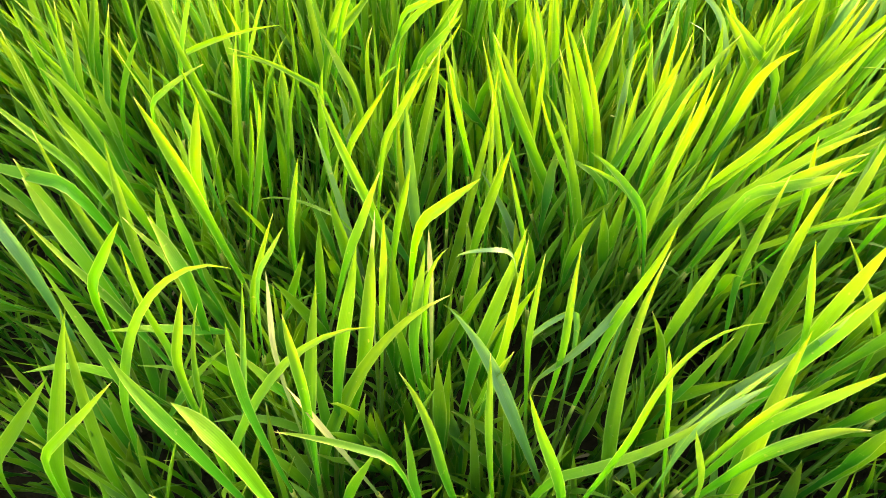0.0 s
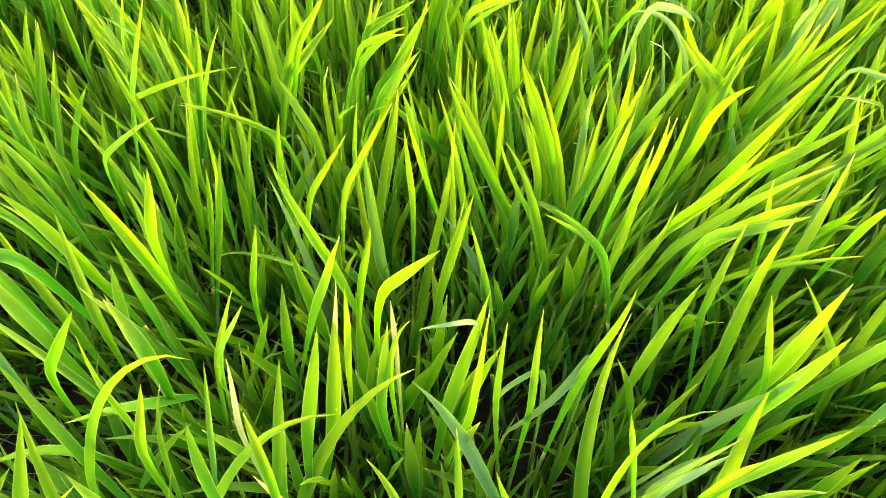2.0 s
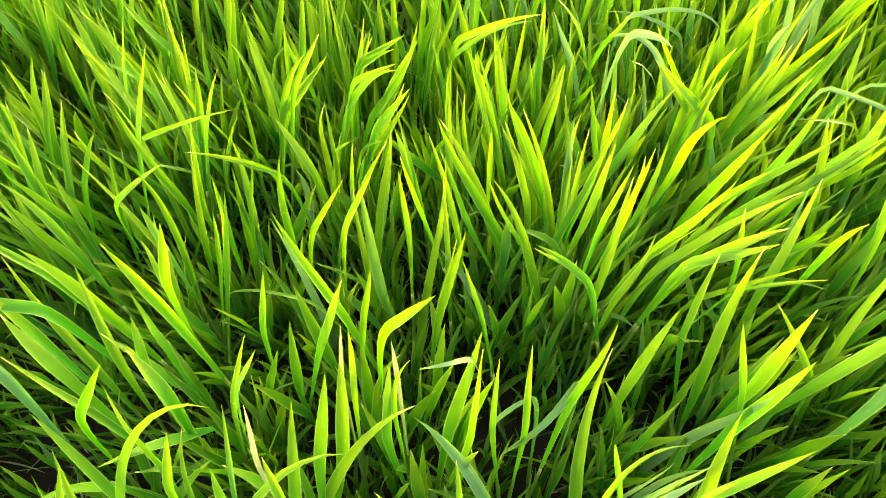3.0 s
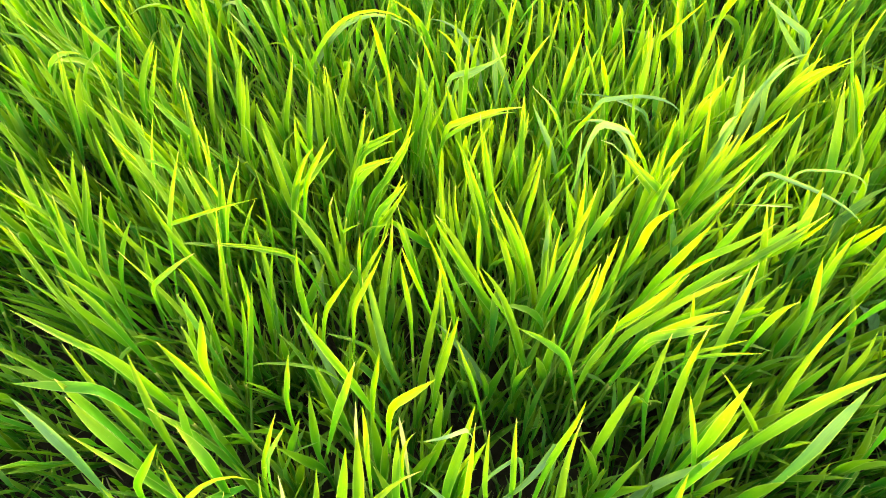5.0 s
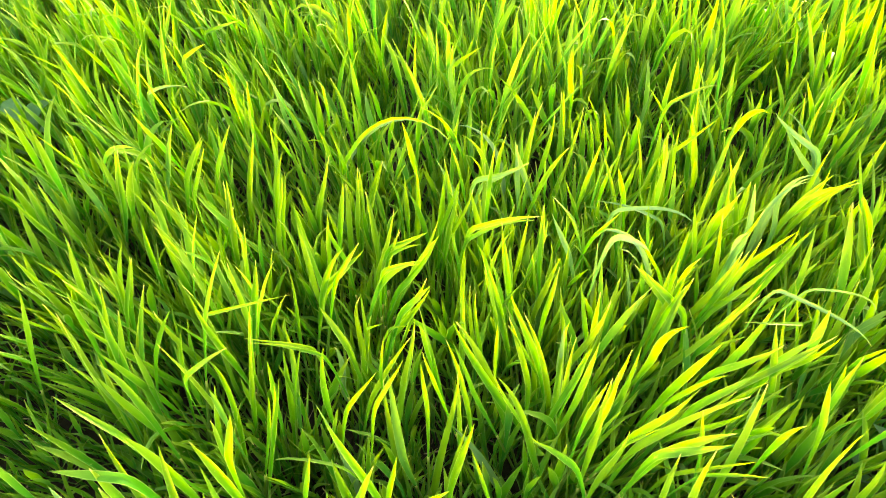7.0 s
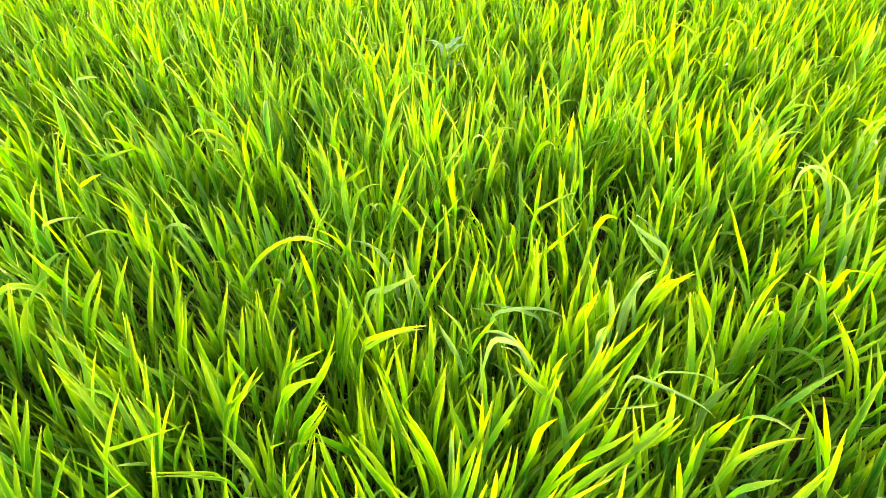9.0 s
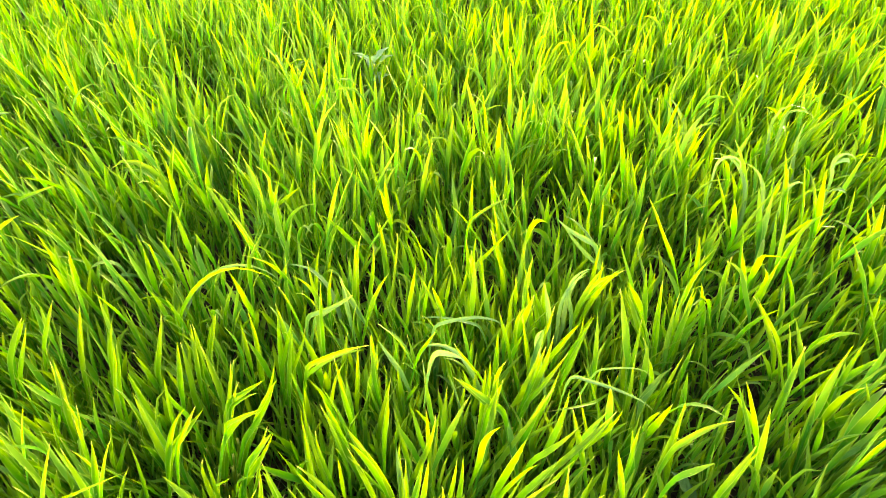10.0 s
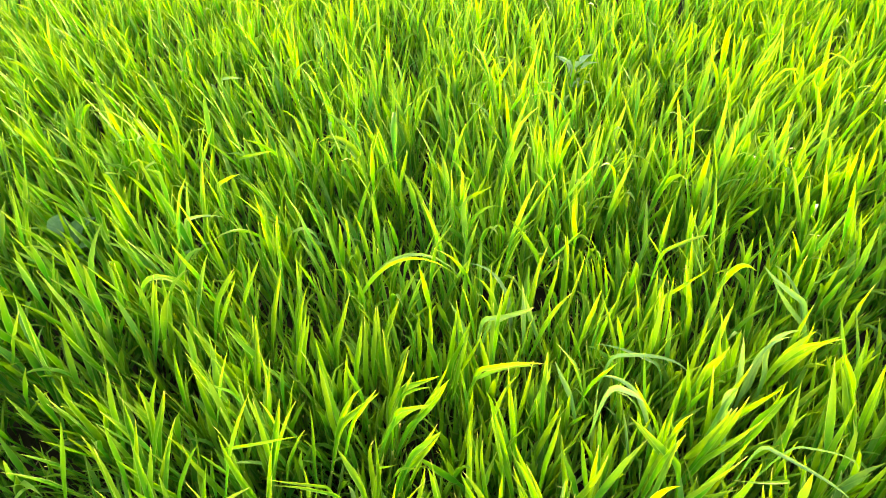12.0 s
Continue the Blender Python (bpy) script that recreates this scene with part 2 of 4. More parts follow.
GAPS = [(0.06, 0.60, 0.05), (-0.10, 0.64, 0.05), (-0.43, 0.57, 0.10), (-0.03, 1.25, 0.06), (-0.40, 0.82, 0.06), (0.26, 0.65, 0.03),
        (0.52, 0.56, 0.05), (-0.55, 0.70, 0.07), (0.17, 0.36, 0.05), (0.33, 0.39, 0.05), (0.09, 0.47, 0.04), (0.06, 0.74, 0.05),
        (-0.17, 0.40, 0.05), (-0.30, 0.34, 0.10), (0.43, 0.27, 0.05), (0.26, 1.07, 0.05), (0.47, 1.07, 0.06),
        (-0.65, 1.84, 0.09), (-0.60, 2.23, 0.11), (-0.27, 2.38, 0.10), (-1.17, 2.71, 0.10),
        (-0.17, 0.31, 0.06), (0.23, 0.36, 0.05), (0.12, 0.63, 0.04), (0.07, 0.73, 0.04), (0.71, 0.71, 0.05), (0.82, 0.59, 0.06)]

rng = np.random.default_rng(11)


def crowns(x0, x1, y0, y1, pitch, gaps=True):
    """Places of the plants: a jittered seed bed that leaves the gaps open."""
    gx, gy = np.meshgrid(np.arange(x0, x1, pitch), np.arange(y0, y1, pitch))
    x = gx.ravel() + rng.uniform(-0.5, 0.5, gx.size) * pitch
    y = gy.ravel() + rng.uniform(-0.5, 0.5, gx.size) * pitch
    keep = rng.random(gx.size) > open_ground(x, y) * gaps
    return x[keep], y[keep]


def shoot_leaves(x, y, shoots, r, steps, tall=1.0):
    """All the blades of plants with their crowns at x, y. The shoots of a plant fan out from its crown; each carries three or four blades,
    the lower ones arching over, the upper ones erect. Returns curve, width, roll and fold."""
    n = len(x) * shoots
    ox, oy = r.normal(0, 0.024, n), r.normal(0, 0.024, n)
    bx, by = np.repeat(x, shoots) + ox, np.repeat(y, shoots) + oy
    lx, ly = stand_lean(bx, by)
    sx, sy = ox * 6 + lx + r.normal(0, 0.08, n), oy * 6 + ly + r.normal(0, 0.08, n)
    bz = soil_height(bx, by)
    swell = 1 + 0.10 * np.sin(bx * 7.3 + 2 * np.sin(by * 4.1)) * np.sin(by * 8.7 + 1.5 * np.sin(bx * 5.3))
    vigour = np.repeat(r.normal(1.0, 0.09, len(x)), shoots)
    size = tall * swell * vigour * r.normal(1.0, 0.11, n).clip(0.75, 1.18)
    size *= 1 - 0.25 * np.exp(-((bx - 0.12) ** 2 + by ** 2) / 0.09)      # lowered around the camera, to keep tall blades out of its view
    az0 = r.uniform(0, 2 * np.pi, n)
    curves, widths, rolls, folds = [], [], [], []
    for k in range(4):
        h = (0.04 + 0.045 * k) * size * r.uniform(0.8, 1.2, n)
        base = np.stack([bx + sx * h, by + sy * h, bz + h], 1)
        az = az0 + k * np.pi + r.normal(0, 0.5, n)
        tip_out = r.gamma(2.0, 0.075, n) if k > 0 else r.uniform(0.2, 0.7, n)
        dx, dy = np.cos(az) * tip_out + sx * 1.15, np.sin(az) * tip_out + sy * 1.15
        az = np.arctan2(dy, dx)
        rise = np.arctan2(1.0, np.hypot(dx, dy))
        length = size * np.array([0.11, 0.120, 0.125, 0.122])[k] * r.uniform(0.75, 1.15, n)
        bend = np.where(r.random(n) < (0.04 if tall < 1 else 0.12), r.uniform(1.0, 2.4, n), r.gamma(1.6, 0.10, n) + (0.4 if k == 0 else 0.0))
        sway = r.normal(0, 0.11, n)
        kink = np.where(r.random(n) < 0.14, r.normal(0, 0.6, n).clip(-1.1, 1.1) * (0.6 if tall < 1 else 1.0), 0.0)
        crown = np.stack([bx, by, bz], 1)[:, None]
        curves.append(np.concatenate([crown, arcs(base, az, rise, bend, length, sway, steps, kink=kink)], 1))
        widths.append(r.uniform(0.0080, 0.0132, n) * np.sqrt(size) * ({4: 1.5, 5: 1.15}.get(steps, 1.0) if tall > 0.6 else 0.75))
        rolls.append(r.normal(0, 0.4, n)[:, None] + r.normal(0, 0.25, n)[:, None] * np.linspace(0, 1, steps + 1)[None])
        folds.append(r.uniform(0.10, 0.50, n))
    return np.concatenate(curves), np.concatenate(widths), np.concatenate(rolls), np.concatenate(folds)


# ---- ground ----
def build_ground():
    line = np.concatenate([[-400, -120, -40, -15, -6], np.arange(-3.0, 4.0, 0.04), [6, 15, 40, 120, 400]])
    gx, gy = np.meshgrid(line, line + 0.5)
    near = np.exp(-(np.hypot(gx, gy) / 6.0) ** 4)
    verts = np.stack([gx.ravel(), gy.ravel(), (soil_height(gx, gy) * near).ravel()], 1)
    m = len(line)
    i, j = np.meshgrid(np.arange(m - 1), np.arange(m - 1), indexing="ij")
    faces = np.stack([i * m + j, i * m + j + 1, (i + 1) * m + j + 1, (i + 1) * m + j], -1).reshape(-1, 4)
    ground = new("ground", mesh_from("ground", verts, faces, None, SOIL))
    tagged(ground, "dark moist brown field soil with crumbs under the wheat", "soil", kind="structure")


build_ground()


# ---- wheat: the plants close by, each with its stems and blades ----
def part(name, data, parent, label=""):
    ob = new(name, data)
    ob.parent = parent
    return tagged(ob, label)


def tube(line, r0, r1):
    """A thin tapered stem along a line of points, six-sided."""
    n, sides = len(line), 6
    a = np.linspace(0, 2 * np.pi, sides, endpoint=False)
    rad = np.linspace(r0, r1, n)
    verts = line[:, None] + np.stack([np.cos(a)[None] * rad[:, None], np.sin(a)[None] * rad[:, None], np.zeros((n, sides))], 2)
    i, j = np.meshgrid(np.arange(n - 1), np.arange(sides), indexing="ij")
    k = (j + 1) % sides
    faces = np.stack([i * sides + j, i * sides + k, (i + 1) * sides + k, (i + 1) * sides + j], -1).reshape(-1, 4)
    uv = np.stack([np.tile(a / 6.3, n), np.repeat(np.linspace(0, 1, n), sides)], 1)
    return verts.reshape(-1, 3), faces, uv


def stem_and_blade(base, az, rise, bend, length, sway, steps):
    """The line of one shoot: from the crown at the origin up to base, and on along the blade's arc. Returns the stem's and the blade's line."""
    base = np.asarray(base, float)
    d = np.array([np.cos(rise) * np.cos(az), np.cos(rise) * np.sin(az), np.sin(rise)])
    k = max(base[2], 0.02) * 1.1
    u = np.linspace(0, 1, 12)[:, None]
    lower = (u ** 3 - 2 * u ** 2 + u) * (np.array([0, 0, 0.35 * k]) + 0.65 * k * d) + (3 * u ** 2 - 2 * u ** 3) * base + (u ** 3 - u ** 2) * d * min(k, 0.09)
    one = lambda v: np.array([v], float)
    upper = arcs(base[None], one(az), one(rise), one(bend), one(length), one(sway), steps)[0]
    return lower[:7], np.concatenate([lower[4:-1], upper])


LOOKS = ((LEAF, ""), (PALE, "pale grey-green waxy leaf"), (DRY, "withered straw-coloured leaf"))
PLANT_LABEL = "young wheat plant with bright green pointed blades rooted in soil"


def plant(x, y, *shoots):
    """One wheat plant. Each shoot: the blade's base (mm from the crown, and up), the way it points, its rise, how far it bows over and turns
    aside (degrees), its length and width (mm), the turn of its broad side (degrees), and 1 where the blade is a pale, waxy one, 2 where it has withered."""
    z = float(soil_height(np.array(x), np.array(y)))
    root = new("wheat_plant")
    root.location = (x, y, z)
    tagged(root, PLANT_LABEL, "wheat", "wheat plants")
    for dx, dy, h, az, rise, bend, length, sway, width, turn, *pale in shoots:
        stem, blade = stem_and_blade((dx / 1000, dy / 1000, h / 1000), radians(az), radians(rise), radians(bend), length / 1000, radians(sway), 10)
        part("stem", mesh_from("stem", *tube(stem, 0.0022, 0.0017), STEM), root)
        n = len(blade)
        roll = radians(turn) + radians(random.gauss(0, 22)) * np.linspace(-0.6, 1, n)
        v, f, u = ribbons(blade[None], np.array([width / 1000 * 0.88]), roll[None], np.array([random.uniform(0.08, 0.40)]), cols=4, wave=np.array([random.random()]), clasp=True)
        material, label = LOOKS[pale[0] if pale else 0]
        part("leaf", mesh_from("leaf", v, f, u, material), root, label)
    return root


def seed_plant(seed):
    """A plant of the seed bed with three or four shoots, standing at the origin."""
    r = random.Random(seed)
    root = new("wheat_plant")
    tagged(root, PLANT_LABEL, "wheat", "wheat plants")
    for _ in range(r.choice((5, 6))):
        out, way = r.uniform(0.004, 0.028), r.uniform(0, 2 * math.pi)
        spin = r.uniform(0, 2 * math.pi)
        for k in range(3):
            h = (0.05 + 0.045 * k) * r.uniform(0.8, 1.2)
            az = spin + k * math.pi + r.gauss(0, 0.5)
            rise = radians(min((60, 72, 80)[k] + r.gauss(0, 6), 88))
            fan = out * (1 + 9 * h)
            base = (math.cos(way) * fan, math.sin(way) * fan, h)
            toward = Vector((math.cos(az) / math.tan(rise) + math.cos(way) * out * 10, math.sin(az) / math.tan(rise) + math.sin(way) * out * 10))
            az, rise = math.atan2(toward.y, toward.x), math.atan2(1.0, toward.length)
            bend = r.uniform(1.0, 2.2) if r.random() < 0.08 else abs(r.gauss(0.08, 0.14)) + (0.3 if k == 0 else 0)
            stem, blade = stem_and_blade(base, az, rise, bend, (0.11, 0.135, 0.125)[k] * r.uniform(0.8, 1.2), r.gauss(0, 0.15), 8)
            if k == 2:
                part("stem", mesh_from("stem", *tube(stem, 0.0024, 0.0018), STEM), root)
            n = len(blade)
            roll = r.gauss(0, 0.45) + r.gauss(0, 0.4) * np.linspace(-0.4, 1, n)
            v, f, u = ribbons(blade[None], np.array([r.uniform(0.0065, 0.0112)]), roll[None], np.array([r.uniform(0.05, 0.3)]), wave=np.array([r.random()]), clasp=True)
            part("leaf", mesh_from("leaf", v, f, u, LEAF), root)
    return root


# ---- wheat: the stand beyond the near plants ----
NEAR = (-0.50, 0.80, 0.08, 1.05)      # the bed of single plants: x from, to, y from, to


def build_crop():
    r = np.random.default_rng(5)
    vs, fs, us, off = [], [], [], 0
    # x0, x1, y0, y1, pitch of the plants, shoots per plant, steps per blade, height
    for x0, x1, y0, y1, pitch, shoots, steps, tall in (
            (-1.6, 2.2, 0.0, 1.5, 0.110, 8, 8, 1.0), (-2.6, 3.6, 1.5, 3.2, 0.116, 8, 6, 1.0), (-3.5, 5.0, 3.2, 6.3, 0.13, 6, 5, 1.0),
            (-3.5, -1.6, 0.0, 1.5, 0.125, 8, 5, 1.0), (2.2, 5.0, 0.0, 1.5, 0.125, 8, 5, 1.0), (-3.5, -2.6, 1.5, 3.2, 0.125, 8, 5, 1.0), (3.6, 5.0, 1.5, 3.2, 0.125, 8, 5, 1.0),
            (-3.5, 5.0, -2.3, 0.0, 0.125, 6, 5, 1.0), (-8.0, 8.0, -7.0, 9.0, 0.18, 4, 4, 1.0), (*NEAR, 0.072, 6, 6, 0.76),
            (-1.2, 1.8, 0.0, 2.4, 0.08, 5, 5, 0.50), (*NEAR, 0.055, 3, 5, 0.40)):      # the last two: late shoots down between the others
        x, y = crowns(x0, x1, y0, y1, pitch, tall > 0.5)
        keep = (tall < 1) | ~((x > NEAR[0]) & (x < NEAR[1]) & (y > NEAR[2]) & (y < NEAR[3]))
        if steps == 4:      # the wide field round the finer part
            keep &= ~((x > -3.5) & (x < 5.0) & (y > -2.3) & (y < 6.3))
        x, y = x[keep], y[keep]
        c, w, ro, fo = shoot_leaves(x, y, shoots, r, steps, tall)
        v, f, u = ribbons(c, w, ro, fo, cols=1 if steps < 6 else 2, wave=r.random(len(w)), sheath=True)
        vs.append(v), fs.append(f + off), us.append(u)
        off += len(v)
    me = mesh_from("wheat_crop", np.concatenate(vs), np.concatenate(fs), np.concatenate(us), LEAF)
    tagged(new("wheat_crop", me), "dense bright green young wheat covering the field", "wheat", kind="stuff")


build_crop()


def build_far_field():
    """The crop round the plants and out to the horizon, as one uneven sheet: low down between the plants at first, then at the height of their tips."""
    ring = np.array([4.1, 4.4, 5.2, 6.4, 8.0, 9.4, 10.5, 12, 14, 17, 21, 27, 36, 50, 75, 120, 220, 400])
    a = np.linspace(0, 2 * np.pi, 181)[:-1]
    rr, aa = np.meshgrid(ring, a, indexing="ij")
    box = 1 / np.maximum(np.abs(np.cos(aa)), np.abs(np.sin(aa)))      # square inner edge that meets the plants
    box = 1 + (box - 1) * np.exp(-(rr - 4.1) / 9)
    x, y = rr * box * np.cos(aa) + 0.75, rr * box * np.sin(aa) + 2.0
    z = 0.22 + 0.02 * np.sin(x * 1.3) * np.sin(y * 1.7) + 0.03 * np.sin(x * 0.31 + 1) * np.sin(y * 0.23)
    z *= np.interp(rr, [4.1, 4.4, 6.4, 9.4], [0.1, 0.4, 0.6, 1.0])
    verts = np.stack([x.ravel(), y.ravel(), z.ravel()], 1)
    m, n = len(ring), len(a)
    i, j = np.meshgrid(np.arange(m - 1), np.arange(n), indexing="ij")
    k = (j + 1) % n
    faces = np.stack([i * n + j, i * n + k, (i + 1) * n + k, (i + 1) * n + j], -1).reshape(-1, 4)[:, ::-1]
    far = new("backdrop", mesh_from("far_field", verts, faces, None, CROP_TOP))
    tagged(far, "green wheat field running out to the horizon", "field", kind="structure")


build_far_field()


def build_bed():
    """Seed plants between the single ones described below."""
    protos = [seed_plant(40 + i) for i in range(10)]
    fresh = list(protos)
    x, y = crowns(NEAR[0], NEAR[1], NEAR[2], NEAR[3], 0.115)
    r = random.Random(8)
    for px, py in zip(x.tolist(), y.tolist()):
        lx, ly = (float(v) for v in stand_lean(np.array(px), np.array(py)))
        size = r.uniform(0.78, 1.02) * (0.80 if py < 0.55 else 0.88)
        z = float(soil_height(np.array(px), np.array(py)))
        m = pose(px, py, z, -math.degrees(ly), math.degrees(lx), 0) @ pose(0, 0, 0, 0, 0, r.uniform(0, 360)) @ Matrix.Scale(size, 4)
        if fresh:
            fresh.pop().matrix_basis = m
        else:
            copy_thing(protos[r.randrange(len(protos))], m).scale = (size, size, size)


build_bed()

# the plants that stand out
plant(0.064, 0.143, (-63, 28, 344, 156, 54, 8, 27, 8, 9.8, -1))
plant(0.208, 0.166, (-45, 47, 242, 134, 58, -5, 58, -10, 8.4, -35))
plant(-0.193, 0.167, (40, 45, 230, 63, 59, -1, 103, -10, 10.9, 59), (53, 35, 254, 21, 42, -2, 76, -1, 7.6, 46))
plant(0.140, 0.177, (-73, 9, 307, 179, 27, 8, 53, 6, 4.7, -1), (-46, 38, 235, 121, 63, 8, 70, 32, 7.1, -37), (-17, 62, 235, 93, 63, -2, 54, 0, 5.9, -4), (62, 40, 289, 57, 68, 41, 94, -71, 6.0, -6))
plant(0.014, 0.178, (-63, 22, 289, 152, 56, -11, 51, -13, 8.7, -5), (0, 56, 285, 114, 66, -3, 45, -7, 7.3, 10), (-35, 50, 276, 108, 67, 0, 49, -23, 8.1, 36))
plant(0.268, 0.183, (-40, 70, 283, 111, 64, -1, 29, 0, 4.5, -36), (29, 59, 203, 76, 65, -5, 111, -14, 12.0, -1), (-30, 21, 279, 121, 60, 0, 28, 0, 4.6, -32))
plant(-0.270, 0.200, (48, 25, 187, 28, 46, -1, 87, -2, 11.4, 54))
plant(-0.149, 0.201, (20, 58, 220, 51, 65, 59, 157, -73, 8.3, 52), (4, 24, 181, 101, 66, -3, 126, -27, 8.6, 38))
plant(0.096, 0.206, (-77, 20, 257, 152, 56, -1, 32, 0, 5.0, -18, 2), (78, 17, 207, 4, 31, -31, 126, 23, 7.3, 36))
plant(-0.083, 0.220, (38, 5, 202, 43, 58, 40, 155, -54, 8.8, 31), (35, 51, 212, 77, 65, -3, 83, -4, 5.2, 21), (10, 38, 269, 59, 63, -1, 46, -1, 7.2, 39), (0, 45, 191, 94, 68, 8, 84, -48, 5.4, 18), (-56, 50, 216, 134, 66, -7, 93, -2, 8.7, 12), (-17, 64, 233, 136, 68, -8, 85, -52, 8.6, -20))
plant(0.205, 0.220, (-68, 44, 226, 136, 62, 13, 92, 33, 10.9, -35, 1), (11, 42, 156, 95, 65, -7, 179, -51, 12.0, -13), (44, 12, 291, 14, 47, 0, 35, -1, 5.3, 8, 1), (81, 2, 270, 11, 42, 29, 49, -18, 9.4, -3), (70, 10, 301, 15, 49, 3, 23, -2, 5.9, 1), (90, 23, 268, 10, 44, -5, 69, 0, 8.3, 14))
plant(-0.007, 0.227, (13, 27, 160, 47, 60, 23, 168, -49, 11.4, 39), (3, 32, 191, 79, 63, -4, 110, -13, 11.3, 37), (-11, 48, 264, 84, 68, -3, 50, 0, 4.5, 27, 2), (31, 54, 251, 63, 65, -4, 76, -2, 10.6, 35), (44, 67, 234, 77, 66, -4, 84, -2, 11.9, 16))
plant(0.158, 0.267, (53, 52, 253, 31, 63, -13, 79, 15, 9.4, 50), (-9, 34, 248, 81, 68, -3, 65, -13, 5.5, 8), (17, 40, 238, 86, 68, -5, 75, -7, 6.4, -5))
plant(0.081, 0.269, (37, 47, 223, 46, 65, -7, 99, 4, 12.0, 10), (53, 30, 244, 72, 68, -4, 82, -1, 8.7, -5), (-11, 31, 251, 73, 67, -3, 65, -6, 8.7, 15), (-1, 61, 279, 97, 71, -1, 34, 0, 4.5, 9, 2), (-4, 42, 267, 71, 76, 33, 51, -62, 4.7, 14))
plant(0.275, 0.279, (61, 21, 258, 20, 59, -10, 68, 4, 11.5, 5))
plant(0.384, 0.283, (-46, 43, 265, 120, 67, -2, 57, 3, 6.4, -43), (68, 37, 248, 38, 62, -3, 78, 0, 12.0, 6, 1))
plant(0.028, 0.292, (17, 40, 255, 80, 69, -4, 57, 6, 6.6, -1), (8, 51, 268, 69, 70, -2, 43, 0, 4.5, 51, 2))
plant(-0.091, 0.298, (-72, 29, 215, 161, 62, -9, 100, 3, 8.6, 14), (-9, 30, 231, 127, 71, -6, 77, -4, 10.2, 14), (42, 34, 249, 42, 64, 1, 63, -9, 5.8, 57), (53, 31, 271, 24, 56, -1, 40, -1, 4.9, 34), (-5, 30, 269, 139, 60, -1, 41, 0, 12.0, 30), (-28, 56, 264, 86, 66, -1, 44, -2, 8.6, 37))
plant(-0.204, 0.300, (60, 7, 284, 24, 53, 0, 54, -3, 8.5, 80), (-41, 59, 246, 139, 62, -2, 69, 1, 12.0, -12, 1))
plant(-0.143, 0.322, (-53, 36, 249, 146, 59, -10, 66, -15, 12.0, -5))
plant(0.236, 0.328, (35, 27, 208, 38, 68, -2, 84, -10, 10.7, 5))
plant(0.332, 0.334, (30, 2, 244, 41, 70, -5, 81, -5, 12.0, 3), (11, 38, 190, 74, 73, -9, 145, -32, 12.0, -23), (-14, 55, 239, 59, 75, -6, 84, -6, 8.0, 1), (99, 12, 231, 15, 52, 15, 125, -20, 12.0, 11))
plant(0.458, 0.340, (-33, 20, 202, 150, 57, 4, 95, 13, 6.3, -71), (-1, 35, 148, 62, 67, 2, 188, -45, 9.8, -4))
plant(0.013, 0.356, (64, -3, 309, 2, 44, -3, 50, -1, 9.3, 54), (37, 38, 265, 46, 71, -2, 47, -2, 7.1, 60))
plant(-0.176, 0.360, (-50, 31, 258, 152, 77, -5, 54, 1, 10.0, 5), (-35, 38, 206, 137, 63, -9, 115, -17, 9.8, -12), (5, 26, 220, 107, 68, -3, 98, -21, 9.8, 21))
plant(-0.055, 0.361, (-45, 22, 304, 160, 78, 1, 70, 12, 10.5, -29), (69, 20, 243, 33, 65, -1, 70, -6, 10.7, 24), (20, 33, 256, 51, 70, -2, 54, -3, 6.3, 30))
plant(0.175, 0.367, (-30, 31, 247, 134, 71, -2, 59, 5, 4.5, -37))
plant(0.076, 0.390, (-46, 7, 256, 156, 69, -13, 116, 7, 9.3, -24), (38, 38, 220, 36, 71, -2, 82, -10, 9.6, 36))
plant(0.301, 0.407, (-69, 6, 272, 174, 52, 14, 64, 11, 7.9, -49))
plant(-0.139, 0.413, (-38, 0, 266, 169, 76, 9, 84, 21, 11.7, -49), (47, 67, 233, 42, 71, -3, 86, -10, 7.2, 79), (26, 9, 291, 42, 71, -2, 58, -5, 9.9, 64), (-75, -16, 292, -177, 21, 1, 64, 1, 12.0, -38))
plant(0.388, 0.413, (-20, 26, 273, 131, 76, -1, 49, 3, 5.5, -55), (24, 32, 205, 49, 68, -7, 121, 21, 9.8, -12))
plant(0.517, 0.428, (-8, 44, 255, 100, 70, -1, 54, 1, 8.9, -24))
plant(0.242, 0.433, (-42, 38, 195, 135, 74, 14, 128, 51, 10.1, -53), (88, -5, 262, -8, 50, 12, 75, -9, 11.4, 42), (26, -12, 223, 18, 64, -31, 83, 43, 12.0, 2), (24, 30, 216, 61, 69, -4, 93, 3, 9.8, 2), (76, 31, 210, 6, 48, 10, 134, -13, 9.8, 37), (80, -13, 275, -9, 24, -8, 63, 3, 10.2, 27))
plant(0.584, 0.439, (58, 6, 237, 6, 62, -8, 74, 6, 9.8, 50))
plant(0.708, 0.443, (13, 34, 226, 69, 75, -1, 74, 4, 9.8, -25))
plant(0.117, 0.445, (2, 32, 203, 86, 76, -6, 101, 14, 6.2, 0))
plant(0.077, 0.460, (-26, 13, 176, 107, 75, -8, 130, -15, 12.0, -18), (6, 42, 233, 111, 79, -5, 68, -7, 7.2, -17))
plant(-0.203, 0.468, (-46, 39, 251, 145, 70, 18, 81, 29, 9.8, -30), (-59, 1, 259, 169, 50, -5, 80, 1, 8.6, -14))
plant(-0.136, 0.475, (-12, 15, 265, 127, 85, -3, 39, 0, 7.2, 4))
plant(0.224, 0.480, (7, 35, 171, 78, 69, -5, 142, -2, 9.8, -7))
plant(0.793, 0.484, (-40, 32, 195, 142, 62, 15, 119, 21, 9.8, -69))
